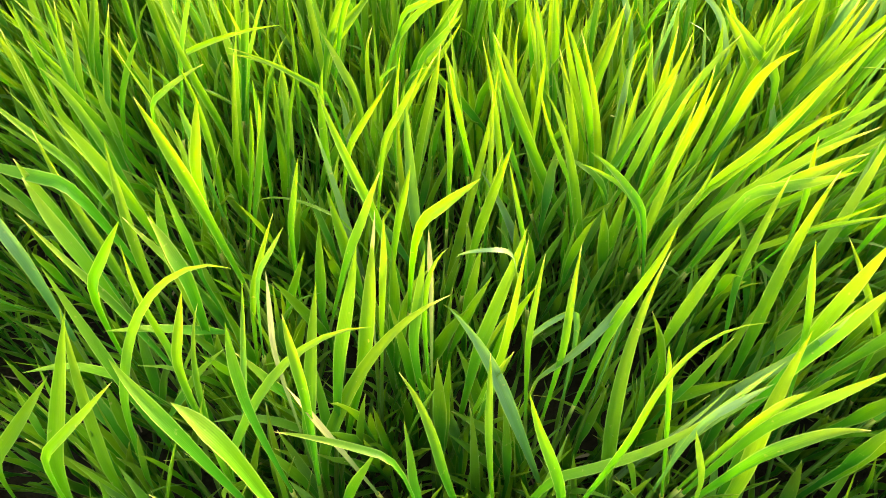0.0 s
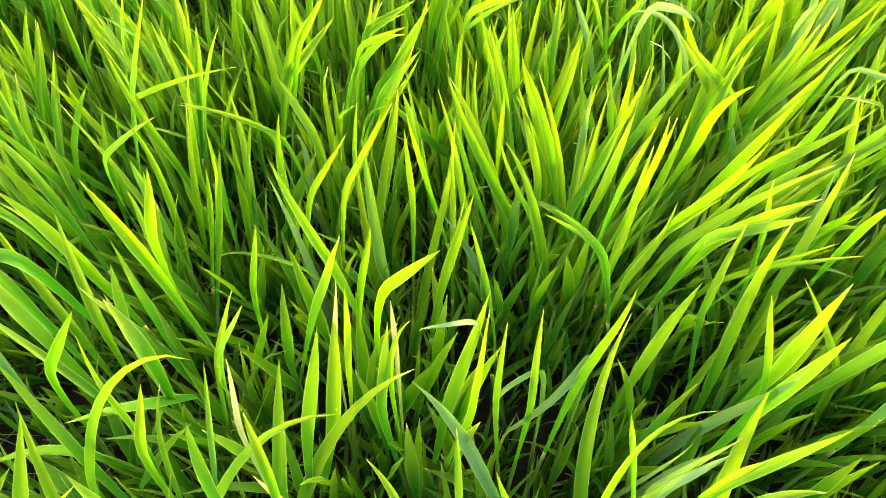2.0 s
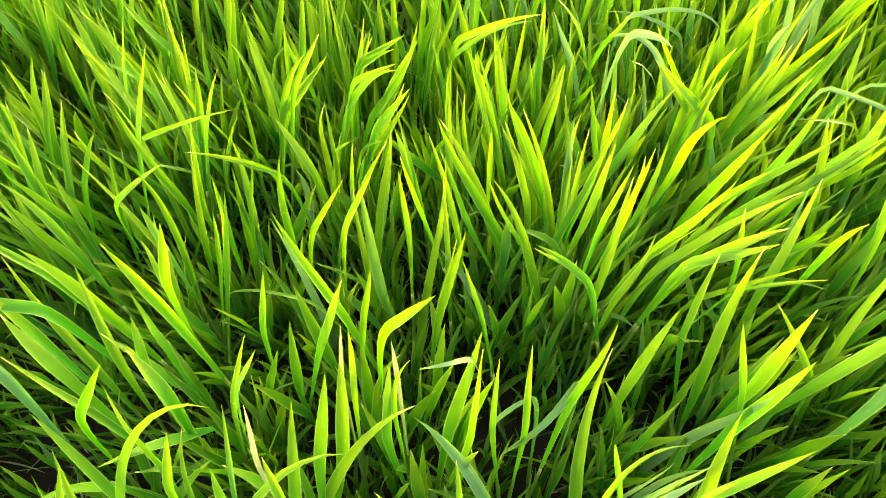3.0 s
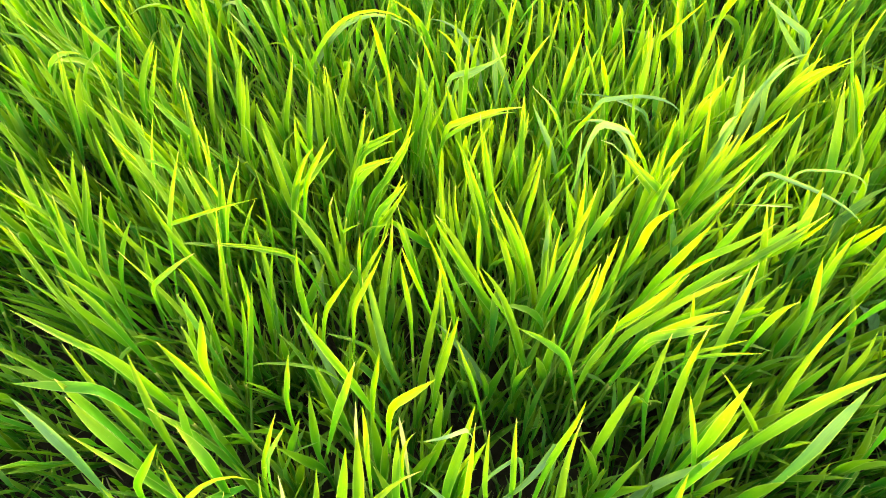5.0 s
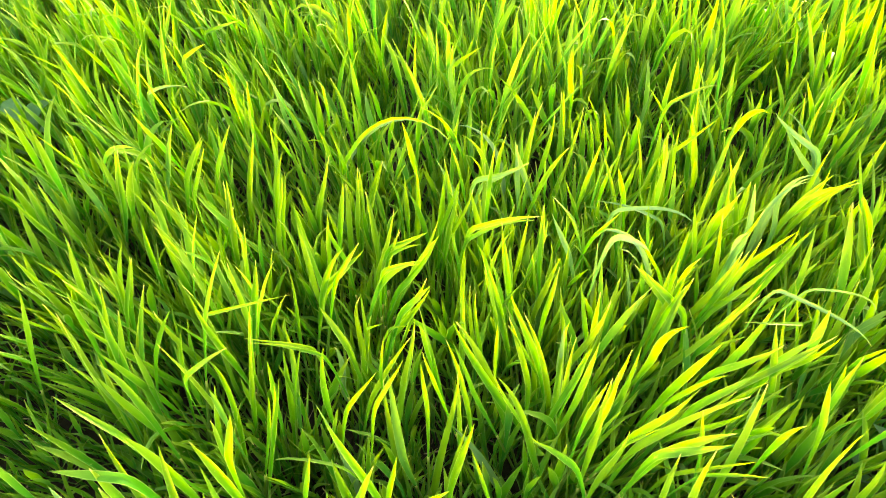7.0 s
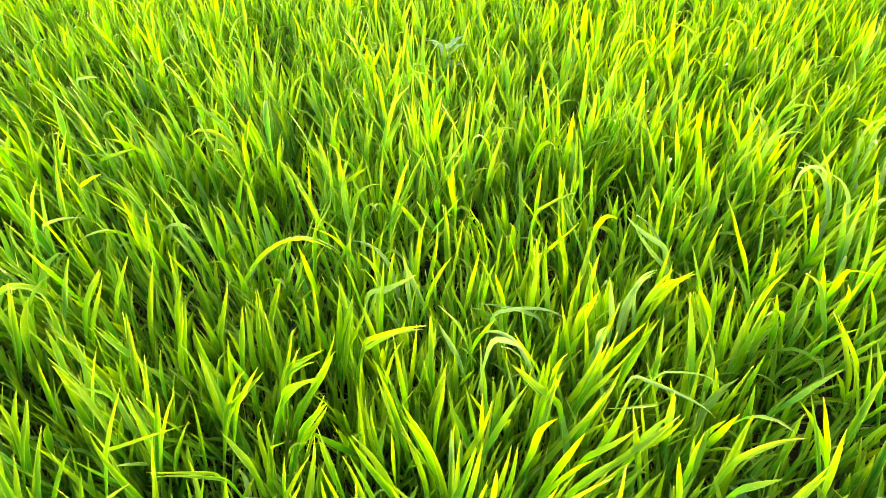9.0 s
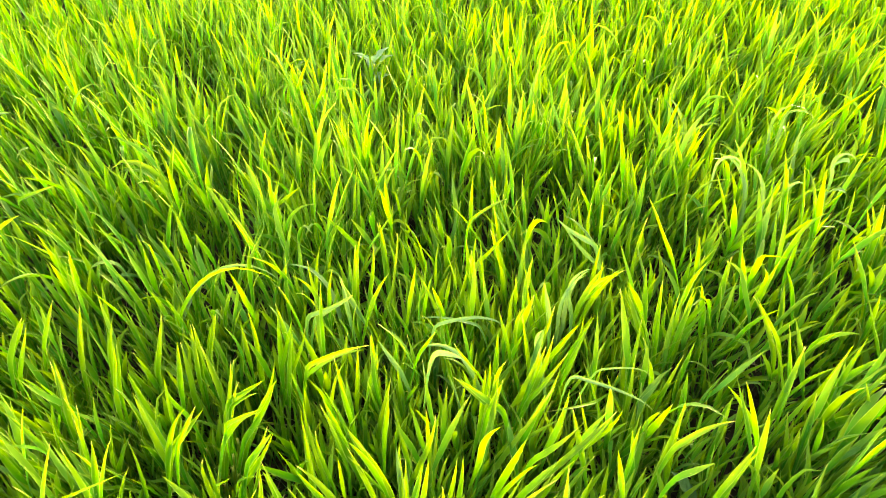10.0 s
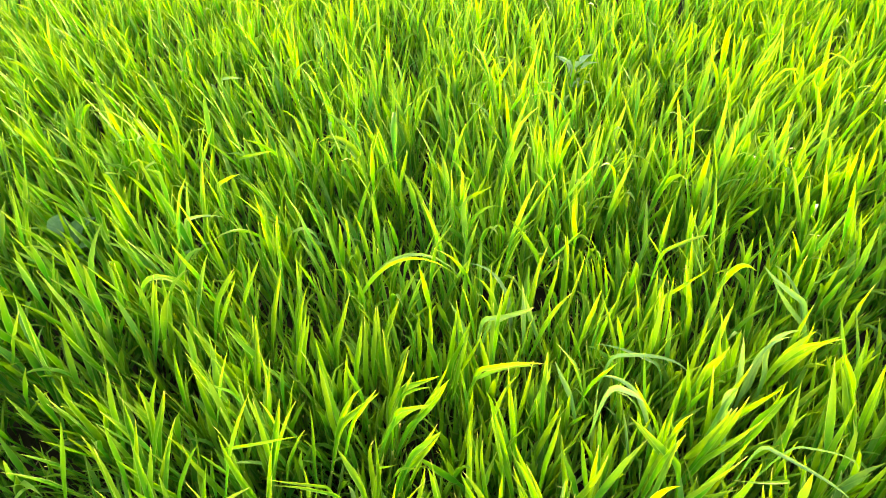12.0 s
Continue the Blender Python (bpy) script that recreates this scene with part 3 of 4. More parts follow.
plant(-0.066, 0.491, (64, 3, 266, 3, 59, 1, 71, -7, 7.0, 79))
plant(0.516, 0.493, (-28, 48, 234, 111, 71, 0, 81, 5, 9.8, -29), (94, 14, 258, -11, 49, 27, 83, -13, 9.8, 18), (60, -42, 284, -16, 36, -1, 44, 0, 9.8, 23), (24, 13, 247, 43, 73, -2, 65, 3, 9.8, -20))
plant(0.566, 0.496, (26, 16, 169, 31, 71, -5, 147, 7, 9.8, 13))
plant(0.320, 0.503, (69, -3, 237, -3, 52, -1, 72, -1, 9.8, 50))
plant(0.203, 0.505, (-37, 41, 180, 153, 74, 9, 154, 46, 12.0, -64), (-67, 16, 232, 160, 75, -3, 93, 12, 7.3, -40), (28, 7, 211, 28, 64, -5, 102, 1, 9.8, 67), (53, 10, 227, 47, 70, -3, 80, -2, 9.8, 17), (0, 53, 208, 129, 68, 2, 92, 9, 9.8, -44), (47, 20, 239, 35, 69, -2, 57, 2, 9.8, 17))
plant(-0.040, 0.526, (53, 21, 198, 10, 65, 4, 123, -21, 7.8, 69), (0, 1, 218, 65, 86, 16, 91, -36, 8.7, 53))
plant(0.251, 0.528, (-17, 17, 144, 119, 77, 8, 184, 75, 9.8, -74), (-35, 40, 222, 167, 74, 9, 113, 28, 9.8, -67), (-13, 7, 191, 95, 78, -19, 133, 4, 12.0, -12, 1), (44, -5, 219, 13, 79, -7, 85, -6, 8.4, 37))
plant(-0.102, 0.532, (13, 22, 187, 58, 77, -17, 135, 0, 9.2, 54))
plant(-0.311, 0.538, (2, 6, 175, 177, 78, -31, 140, -3, 9.8, -53), (-25, 18, 159, 124, 72, -8, 163, -6, 9.8, 29), (8, 36, 231, 56, 70, -2, 88, -6, 9.8, 69))
plant(0.372, 0.544, (56, -1, 186, -2, 46, -13, 159, -2, 9.8, 56))
plant(0.422, 0.550, (69, -5, 243, -5, 55, -5, 67, 2, 9.8, 48))
plant(0.116, 0.550, (-30, 13, 244, 126, 70, 4, 53, 9, 9.8, -49), (7, 61, 206, 84, 73, -2, 91, -3, 9.8, 17))
plant(0.806, 0.551, (24, 16, 183, 34, 76, -4, 110, 2, 9.8, 6))
plant(0.897, 0.553, (30, 9, 199, 18, 76, -5, 96, 2, 9.8, 8))
plant(0.016, 0.572, (28, -4, 164, 34, 74, -10, 139, -11, 9.8, 74), (-20, 37, 136, 81, 81, -8, 166, -24, 9.8, 27), (-62, -13, 266, -161, 43, 13, 88, 6, 5.3, -70), (-38, 19, 246, 149, 61, 1, 59, 3, 9.8, -26))
plant(0.349, 0.588, (30, 26, 231, 41, 73, -1, 66, -1, 9.8, 36))
plant(0.325, 0.598, (21, -44, 250, -25, 85, 43, 79, -6, 11.4, 83), (30, 3, 85, 5, 63, -12, 272, -59, 9.8, 37), (58, 29, 252, 8, 67, -7, 55, 2, 9.8, 47), (-25, 50, 251, 97, 76, -1, 54, 2, 8.7, 6), (-46, 18, 224, 115, 73, 0, 72, 6, 9.8, -22), (52, 49, 217, 58, 75, -2, 78, 0, 9.8, 26))
plant(-0.162, 0.607, (6, -6, 186, 35, 79, 5, 131, -28, 9.7, 71), (-5, 52, 213, 120, 72, -5, 98, -9, 9.8, -12))
plant(0.208, 0.620, (54, -19, 177, -5, 68, -19, 137, -24, 9.8, 90), (24, 20, 240, 42, 74, -3, 69, 0, 9.8, 58), (-19, 68, 222, 113, 76, -3, 87, 6, 9.8, -42), (-34, 27, 230, 134, 72, -1, 79, 6, 9.8, -49), (-30, 18, 204, 135, 68, -2, 99, 1, 9.8, -44))
plant(-0.201, 0.623, (4, -10, 136, 271, 97, 25, 211, -20, 9.8, 78), (-34, 0, 174, -160, 73, -17, 124, 27, 9.8, -73), (-85, -21, 182, -163, 66, -12, 142, 39, 9.8, -72), (51, 39, 256, 50, 72, -1, 62, -3, 9.8, 63), (47, 39, 237, 57, 72, 0, 72, -4, 9.3, 63))
plant(-0.024, 0.626, (76, 0, 261, 2, 51, 0, 58, -3, 9.8, 46), (58, 2, 213, 1, 53, -11, 99, 10, 9.8, 63))
plant(-0.364, 0.634, (31, 5, 151, 21, 68, 2, 151, -25, 9.8, -78), (40, 38, 237, 36, 68, 1, 68, -5, 9.8, 79), (8, 25, 253, 74, 80, -1, 47, -1, 9.8, 46))
plant(0.449, 0.636, (-68, 12, 248, 170, 53, 2, 74, 5, 9.8, -67))
plant(0.930, 0.643, (-32, 26, 185, 141, 67, 14, 127, 23, 9.8, -85))
plant(0.395, 0.659, (-2, 0, 166, -50, 88, 20, 155, -17, 9.8, -37), (-6, 0, 241, 53, 78, -4, 63, 3, 9.8, 20), (67, 7, 206, -6, 58, -5, 101, 0, 9.8, 64), (69, 17, 221, 17, 71, -1, 76, -2, 9.8, 44))
plant(-0.131, 0.683, (-40, -10, 229, 146, 74, -9, 82, -8, 9.8, -18), (73, 12, 244, -3, 46, -5, 87, -1, 9.8, 81), (74, 13, 237, -2, 51, 0, 79, -2, 9.8, 71))
plant(-0.215, 0.689, (-34, 27, 241, 141, 71, -1, 57, 1, 9.8, -5))
plant(-0.428, 0.690, (13, 19, 215, 56, 82, 10, 90, -20, 9.3, 69))
plant(0.440, 0.695, (45, 14, 268, 0, 75, -6, 39, 1, 9.8, 54, 1), (30, -8, 186, 9, 69, -15, 126, 5, 9.8, 42))
plant(-0.065, 0.695, (82, -11, 256, -1, 56, 46, 77, -25, 9.7, 54), (-26, 39, 204, 113, 75, -2, 103, 3, 9.8, -5))
plant(-0.038, 0.709, (35, 2, 190, 22, 66, -6, 133, -3, 9.8, 74), (76, 1, 218, 0, 52, -20, 111, 11, 9.8, 70), (-40, 18, 194, 133, 77, -7, 121, -1, 9.8, -4), (66, 25, 272, -12, 36, 0, 68, -2, 9.2, 63), (66, -28, 286, -13, 30, 4, 54, -2, 7.3, 70), (38, 9, 179, 45, 72, 12, 132, -44, 9.8, 54))
plant(0.501, 0.718, (50, 4, 231, -11, 67, -4, 80, -6, 9.8, 62), (40, -9, 203, 7, 70, -4, 98, 0, 9.8, 41))
plant(0.243, 0.725, (-6, 31, 226, 85, 79, -4, 83, 0, 9.8, -12), (-9, 19, 236, 78, 76, -1, 64, 0, 9.8, 25), (86, -18, 305, -28, 7, 44, 42, -11, 9.8, 49, 1))
plant(0.731, 0.732, (-38, 38, 257, 163, 63, 4, 58, 6, 9.6, 103), (22, -2, 214, 15, 77, -5, 87, 2, 9.8, 25), (18, 9, 195, 37, 79, -4, 105, 1, 9.8, -2), (-31, 15, 201, 146, 67, 0, 106, 6, 9.8, -71), (-4, 27, 201, 71, 80, -2, 99, 4, 9.8, -29))
plant(-0.220, 0.736, (-50, 8, 230, 171, 76, 8, 79, 12, 9.8, -41), (-17, 19, 189, 145, 70, 7, 116, 18, 9.8, -43))
plant(0.551, 0.791, (-8, 7, 238, 141, 81, 3, 71, 5, 9.8, -69, 1), (-27, 37, 207, 117, 77, 0, 93, 11, 9.8, -43))
plant(-0.245, 0.802, (7, 29, 166, 54, 81, -2, 140, -20, 9.8, 60), (19, 16, 210, 63, 76, -4, 85, 4, 9.8, 61))
plant(-0.087, 0.803, (26, 22, 231, 41, 76, -2, 87, -6, 9.8, 56))
plant(0.070, 0.806, (25, 31, 226, 6, 70, -3, 98, -7, 9.8, 87), (74, -28, 273, -17, 31, 16, 105, -5, 9.4, 71), (35, 10, 220, 42, 74, -1, 92, -3, 9.8, 34), (67, -24, 249, -15, 42, 28, 114, -12, 8.1, 39))
plant(0.610, 0.825, (-10, 7, 222, -35, 104, 85, 111, 6, 9.8, 77, 1))
plant(-0.180, 0.829, (-45, -4, 238, -171, 58, -18, 81, 3, 9.8, -54), (28, 16, 237, 29, 74, -1, 77, -5, 9.8, 102), (13, 21, 201, 42, 72, -2, 105, -3, 9.8, 65))
plant(0.404, 0.842, (-35, 10, 259, 164, 75, 4, 53, 5, 9.8, -103))
plant(0.575, 0.842, (52, -1, 227, -27, 59, 10, 107, -9, 9.3, 68), (-21, 11, 200, 152, 72, 2, 121, 17, 9.8, -93), (0, -15, 178, 41, 91, 57, 140, -79, 9.8, 51, 1), (41, -12, 234, -14, 70, 60, 98, -23, 9.8, 47))
plant(-0.058, 0.859, (19, 2, 227, 45, 79, -6, 96, -4, 9.8, 53), (37, 26, 236, 8, 71, -4, 90, -4, 9.8, 130), (36, 31, 232, 15, 69, -1, 85, -2, 9.8, 66), (22, 3, 202, 67, 77, -5, 112, 5, 9.8, 27))
plant(-0.146, 0.888, (34, 16, 200, 25, 71, -1, 113, -6, 9.8, 61))
plant(0.227, 0.896, (-11, 16, 234, 125, 85, -2, 65, 2, 9.8, -53, 1))
plant(-0.403, 0.900, (26, 7, 184, 16, 77, -20, 125, -3, 9.8, -70))
plant(0.468, 0.925, (-15, 6, 219, 157, 86, 3, 94, 6, 9.8, -68))
plant(0.094, 0.927, (60, -29, 258, -23, 25, -23, 94, 0, 9.8, 76, 1), (70, -21, 243, -20, 40, 4, 88, -3, 9.8, 69, 1))
plant(0.193, 0.944, (-21, 11, 204, 152, 81, 51, 102, 35, 9.8, -56))
plant(-0.273, 0.955, (37, 9, 221, 14, 73, 0, 98, -10, 9.8, 93))
plant(-0.389, 0.956, (56, 11, 234, -6, 56, 1, 81, -5, 9.8, -80), (63, -8, 209, 11, 64, -1, 92, -2, 9.8, 76))
plant(0.780, 0.995, (-56, 0, 208, 180, 61, 31, 126, 15, 9.8, 111, 1))
plant(1.299, 1.008, (-9, 20, 279, 295, 108, 196, 85, 24, 9.8, 63, 1))
plant(-0.556, 1.015, (11, -13, 204, -51, 85, 10, 102, 8, 9.8, 12))
plant(-0.135, 1.039, (61, -19, 230, -18, 57, 100, 255, -15, 8.2, 83))
plant(1.022, 1.074, (2, -4, 288, 294, 93, 229, 105, 46, 9.8, 44, 1))
plant(0.324, 1.077, (-15, -4, 217, 196, 87, 2, 90, 4, 9.8, 59))
plant(0.571, 1.086, (-18, -3, 187, -169, 83, 7, 129, 10, 9.8, 58))
plant(0.916, 1.149, (-30, 10, 221, 161, 77, 0, 79, 4, 9.8, 91))
plant(1.305, 1.219, (-2, -1, 262, -159, 94, 211, 171, 214, 9.8, 100, 1))
plant(0.039, 1.342, (60, -32, 224, -29, 42, 5, 112, -4, 9.8, 83))
plant(-0.518, 1.377, (63, -28, 252, -24, 33, 9, 83, -3, 9.8, 88))
plant(1.249, 1.445, (-64, -8, 235, -172, 58, 21, 89, 4, 9.8, 83, 1))
plant(0.853, 1.461, (16, -30, 194, -61, 74, 2, 100, -8, 9.8, -38))
plant(1.082, 1.471, (-19, -17, 224, -139, 81, 3, 76, 1, 9.8, 22))
plant(-0.513, 1.522, (61, -33, 245, -29, 24, 4, 139, -2, 9.8, 66))
plant(-0.341, 1.614, (-5, -7, 126, -125, 86, 47, 189, -29, 9.8, 71))
plant(-0.265, 1.918, (10, -22, 173, -65, 77, 6, 132, -8, 9.8, -40))
plant(-0.696, 1.987, (57, -40, 280, -35, 16, 12, 108, -1, 9.8, 73, 1))
plant(0.264, 0.268, (-1, 10, 89, 7, 81, 10, 180, -80, 7.4, 57, 1), (-11, -18, 231, -39, 79, -1, 113, -7, 4.6, -63, 1))
plant(0.213, 0.304, (13, -29, 50, 11, 73, -11, 221, -75, 7.1, 97, 1), (1, 24, 260, -134, -32, 59, 115, -87, 7.1, -50, 1), (-37, 15, 260, -157, -18, 111, 52, -1, 5.5, -79, 1))
plant(0.277, 0.319, (24, 2, 99, 5, 72, -9, 214, -124, 11.4, 34, 1))
plant(0.175, 0.382, (-40, -53, 290, -118, 63, 136, 60, -99, 4.6, -27, 1))
plant(0.064, 0.456, (15, 8, 50, 62, 74, -13, 286, -106, 11.1, 53), (-83, -8, 200, -169, 42, 117, 88, -37, 4.7, 5), (-20, 25, 50, 111, 78, -27, 255, 12, 11.4, -0), (37, -8, 128, 40, 78, -1, 150, -76, 7.4, 108))
plant(-0.151, 0.453, (1, 59, 196, 96, 74, -45, 134, 9, 8.1, 14), (56, 33, 226, 35, 74, -8, 83, -7, 7.1, 72), (57, 24, 247, 29, 76, -5, 59, 2, 5.4, 67), (11, -1, 256, 44, 83, -10, 49, -0, 6.7, -23), (-50, -20, 254, -139, 83, 17, 75, 6, 6.4, -47))
plant(0.302, 0.456, (-69, -33, 260, -162, 59, 104, 66, -90, 5.0, -62), (70, -42, 245, -31, 47, -1, 69, -18, 4.6, 28), (54, -14, 192, -27, 54, -6, 110, -18, 5.9, 59))
plant(0.226, 0.466, (67, -19, 247, -22, 61, 1, 67, -10, 7.2, 108), (78, -18, 265, -17, 63, -18, 98, -26, 8.8, 53), (44, -5, 282, -0, 83, -12, 74, 2, 6.2, 59), (25, -15, 302, -22, 78, -5, 62, 3, 6.7, 62), (-37, 20, 225, 160, 63, -18, 95, 27, 5.4, -86), (-64, 4, 110, 165, 71, 8, 141, 22, 11.4, -48, 1))
plant(0.446, 0.470, (7, -21, 254, -30, 82, 20, 53, -18, 7.9, -69), (6, 25, 196, 122, 83, -5, 90, 12, 6.4, -35, 1))
plant(-0.020, 0.465, (13, 3, 50, 179, 87, 5, 256, 8, 11.2, -49, 1), (51, 23, 274, 22, 58, -10, 72, -16, 6.7, 60))
plant(0.643, 0.470, (15, -14, 197, -44, 82, 7, 110, -11, 11.4, 77))
plant(0.141, 0.503, (-47, 18, 241, 176, 78, -5, 70, 10, 6.4, -92), (-12, 5, 220, 136, 80, 2, 125, 81, 7.0, -78))
plant(-0.253, 0.542, (-16, -25, 208, -138, 81, -4, 98, 3, 9.8, 90), (59, -10, 275, 19, 34, 13, 61, -6, 7.2, 51), (59, 72, 285, 55, 61, -3, 98, -53, 5.9, 53), (12, 42, 192, 32, 79, 12, 88, 11, 7.3, 38))
plant(0.249, 0.528, (-5, 19, 164, 117, 79, -30, 167, -10, 9.3, -41), (-9, -7, 214, -3, 89, 3, 120, -3, 8.0, 29), (-77, 8, 183, 161, 64, -15, 165, 38, 11.4, -76), (53, -11, 197, -1, 83, -6, 124, -19, 8.8, 69), (-26, 61, 135, 117, 74, 1, 192, 126, 11.4, -26))
plant(0.017, 0.535, (11, 10, 252, 18, 81, 2, 55, -5, 4.6, 76), (24, 7, 155, 55, 76, -2, 165, -103, 11.2, 109), (38, 29, 105, 24, 70, 5, 102, -31, 11.4, 6))
plant(-0.121, 0.530, (46, 17, 255, 18, 72, -3, 52, 11, 4.6, 98), (19, -2, 228, 32, 84, -1, 75, -2, 7.4, -83), (20, 20, 144, 27, 83, -1, 145, 1, 10.7, 76))
plant(0.307, 0.532, (56, -9, 229, -18, 72, -4, 111, -25, 11.4, 81), (54, -20, 224, -17, 64, 8, 92, -30, 7.8, 84), (72, -44, 196, -30, 54, -19, 93, -10, 7.9, 83))
plant(0.629, 0.525, (1, 9, 148, 87, 85, -12, 156, 20, 11.4, -31))
plant(-0.173, 0.544, (-23, 6, 180, -176, 81, 0, 152, 61, 10.1, -20), (27, 4, 179, 27, 79, 5, 136, 11, 7.8, 80))
plant(0.546, 0.543, (-18, 26, 153, 124, 75, -3, 155, 35, 7.3, -71))
plant(-0.327, 0.559, (61, 38, 233, 46, 58, 12, 61, -15, 7.2, 88), (21, 62, 202, 55, 69, 4, 97, -32, 7.4, 45))
plant(0.107, 0.555, (-17, 6, 221, 160, 84, 0, 114, 29, 7.4, -17))
plant(-0.475, 0.561, (36, 51, 228, 55, 70, -6, 80, -13, 8.7, 94))
plant(0.859, 0.571, (31, -5, 167, -50, 82, -1, 141, -9, 11.4, 105), (-22, -3, 194, -68, 93, 7, 110, -6, 10.3, 28))
plant(-0.027, 0.599, (11, 16, 88, 77, 73, -49, 216, 64, 11.4, 66), (68, 34, 230, 14, 55, -16, 86, -12, 8.1, 61), (-9, -12, 155, 59, 77, -35, 87, 5, 11.3, 71, 1), (-33, -26, 260, -137, 52, 63, 88, -64, 4.6, -65))
plant(0.164, 0.607, (-18, 10, 205, 156, 82, -16, 100, -8, 6.3, -54), (-25, 20, 178, 158, 85, -9, 129, -4, 6.5, -53), (8, 26, 187, 154, 84, 6, 144, 18, 7.2, 11), (0, -38, 242, -9, 88, -2, 63, 0, 5.9, -23))
plant(0.277, 0.585, (-76, -13, 236, 178, 69, 8, 60, -14, 5.1, -57), (11, 24, 202, 63, 86, -12, 104, -9, 9.8, -9))
plant(-0.242, 0.581, (-31, -23, 204, -143, 76, -1, 104, 10, 10.3, -97))
plant(0.363, 0.582, (60, -36, 233, -31, 54, -18, 98, -9, 9.5, 49))
plant(-0.377, 0.607, (-5, 1, 170, -104, 94, 12, 136, -7, 11.4, -87), (51, 60, 240, 40, 65, -2, 72, -1, 6.8, 67), (10, 18, 221, 49, 88, 6, 84, -3, 8.7, 97), (31, 11, 199, 49, 74, -0, 108, -17, 9.3, 93))
plant(0.593, 0.585, (-36, 31, 197, 139, 72, 5, 115, 1, 4.6, -62))
plant(0.446, 0.604, (62, -36, 204, -34, 61, -20, 109, -14, 8.9, 98), (54, -46, 247, -35, 69, -0, 62, -9, 8.1, 81), (-49, 24, 255, 159, 42, 4, 76, -15, 11.4, -47), (16, -10, 181, -21, 76, -15, 138, -23, 11.2, 72))
plant(0.921, 0.599, (-50, 49, 243, 136, 55, 5, 77, -13, 9.6, -102))
plant(-0.153, 0.608, (-25, -9, 208, -161, 80, -13, 137, 3, 9.5, -56))
plant(-0.200, 0.618, (59, 38, 257, 33, 65, 8, 69, -14, 6.4, 29))
plant(-0.113, 0.648, (48, 41, 237, 31, 69, 29, 81, -26, 9.5, 73), (6, 25, 185, 27, 83, -6, 112, -3, 5.9, 47), (87, -3, 314, 17, 54, -1, 54, -1, 7.6, 104))
plant(0.588, 0.634, (-58, -39, 270, -146, 34, 43, 99, -49, 4.6, -47))
plant(0.384, 0.654, (-31, 32, 206, 142, 77, 4, 74, 27, 4.6, -80, 1), (-9, -15, 178, -19, 83, -6, 115, -5, 11.4, -29), (19, 4, 235, -28, 94, 37, 83, 2, 10.0, 52))
plant(-0.366, 0.665, (4, 18, 65, 78, 74, -41, 213, 48, 11.4, 67), (19, 15, 188, 47, 79, -18, 119, 2, 11.4, 85), (4, -6, 190, 39, 86, 5, 115, 3, 11.4, -70), (16, 23, 213, 36, 74, 15, 98, 8, 9.8, 67), (17, 32, 177, 118, 83, -21, 131, 7, 10.9, 52))
plant(0.456, 0.675, (57, -45, 280, -41, 2, 58, 125, 28, 5.6, 47, 1), (-67, 35, 243, 160, 55, -10, 67, -9, 8.7, -115), (-70, 63, 220, 152, 66, 132, 111, 14, 8.5, -51, 1), (9, -36, 198, -22, 76, -4, 110, -21, 10.8, -103), (99, -42, 280, -18, 10, 101, 100, 27, 4.6, 81, 1))
plant(0.135, 0.665, (-7, 13, 184, -20, 93, 13, 127, 10, 6.7, 21), (-8, -10, 169, 172, 86, -10, 137, -1, 7.6, 2))
plant(-0.277, 0.654, (68, -18, 250, -15, 29, 34, 132, 34, 6.4, 62))
plant(0.518, 0.658, (-27, 55, 247, -64, 108, 62, 62, 16, 11.4, -60, 1))
plant(0.203, 0.693, (-22, -9, 201, 170, 80, 7, 111, 10, 8.6, 66), (28, 10, 182, -6, 76, -1, 102, -8, 10.0, 75))
plant(-0.026, 0.710, (22, -77, 220, -68, 54, 21, 72, 66, 4.6, -89), (81, 7, 238, 15, 59, 4, 79, -18, 9.2, 24), (51, -83, 220, -60, 62, 43, 74, 42, 4.6, -94), (50, 39, 145, 17, 59, -18, 176, -21, 9.4, 56), (56, 10, 275, -12, 41, 20, 54, -18, 6.6, 64))
plant(0.741, 0.722, (-6, 6, 177, 124, 87, -7, 128, -1, 11.4, -111), (-56, 23, 215, 141, 71, 8, 97, 5, 10.0, -65), (-18, 19, 140, 122, 86, 2, 164, 41, 10.2, -64), (-43, 25, 217, 141, 65, 6, 98, -7, 9.4, -101), (19, 15, 161, -50, 89, 2, 143, 3, 11.4, 9))
plant(-0.452, 0.716, (16, 16, 194, 51, 78, -6, 112, -14, 8.5, 78), (-9, 1, 136, -153, 82, -2, 170, 32, 11.4, -81))
plant(-0.215, 0.723, (7, -6, 168, -179, 85, -13, 138, -1, 11.4, 16), (40, -5, 233, 18, 82, -5, 71, 5, 7.0, -62), (9, 9, 154, 24, 73, -6, 155, 10, 9.4, 53), (17, 38, 196, 28, 79, -18, 111, 0, 6.2, 37))
plant(0.418, 0.739, (12, 5, 172, -7, 88, -1, 110, -3, 11.3, 47), (-27, 28, 225, 161, 82, 2, 80, -4, 7.1, -16), (33, -52, 186, -37, 73, -12, 122, 17, 11.4, -88))
plant(0.330, 0.734, (-56, 20, 241, 171, 66, -4, 69, -7, 9.0, -68, 1), (-17, -9, 168, 179, 88, 2, 115, -6, 6.1, 65, 1))
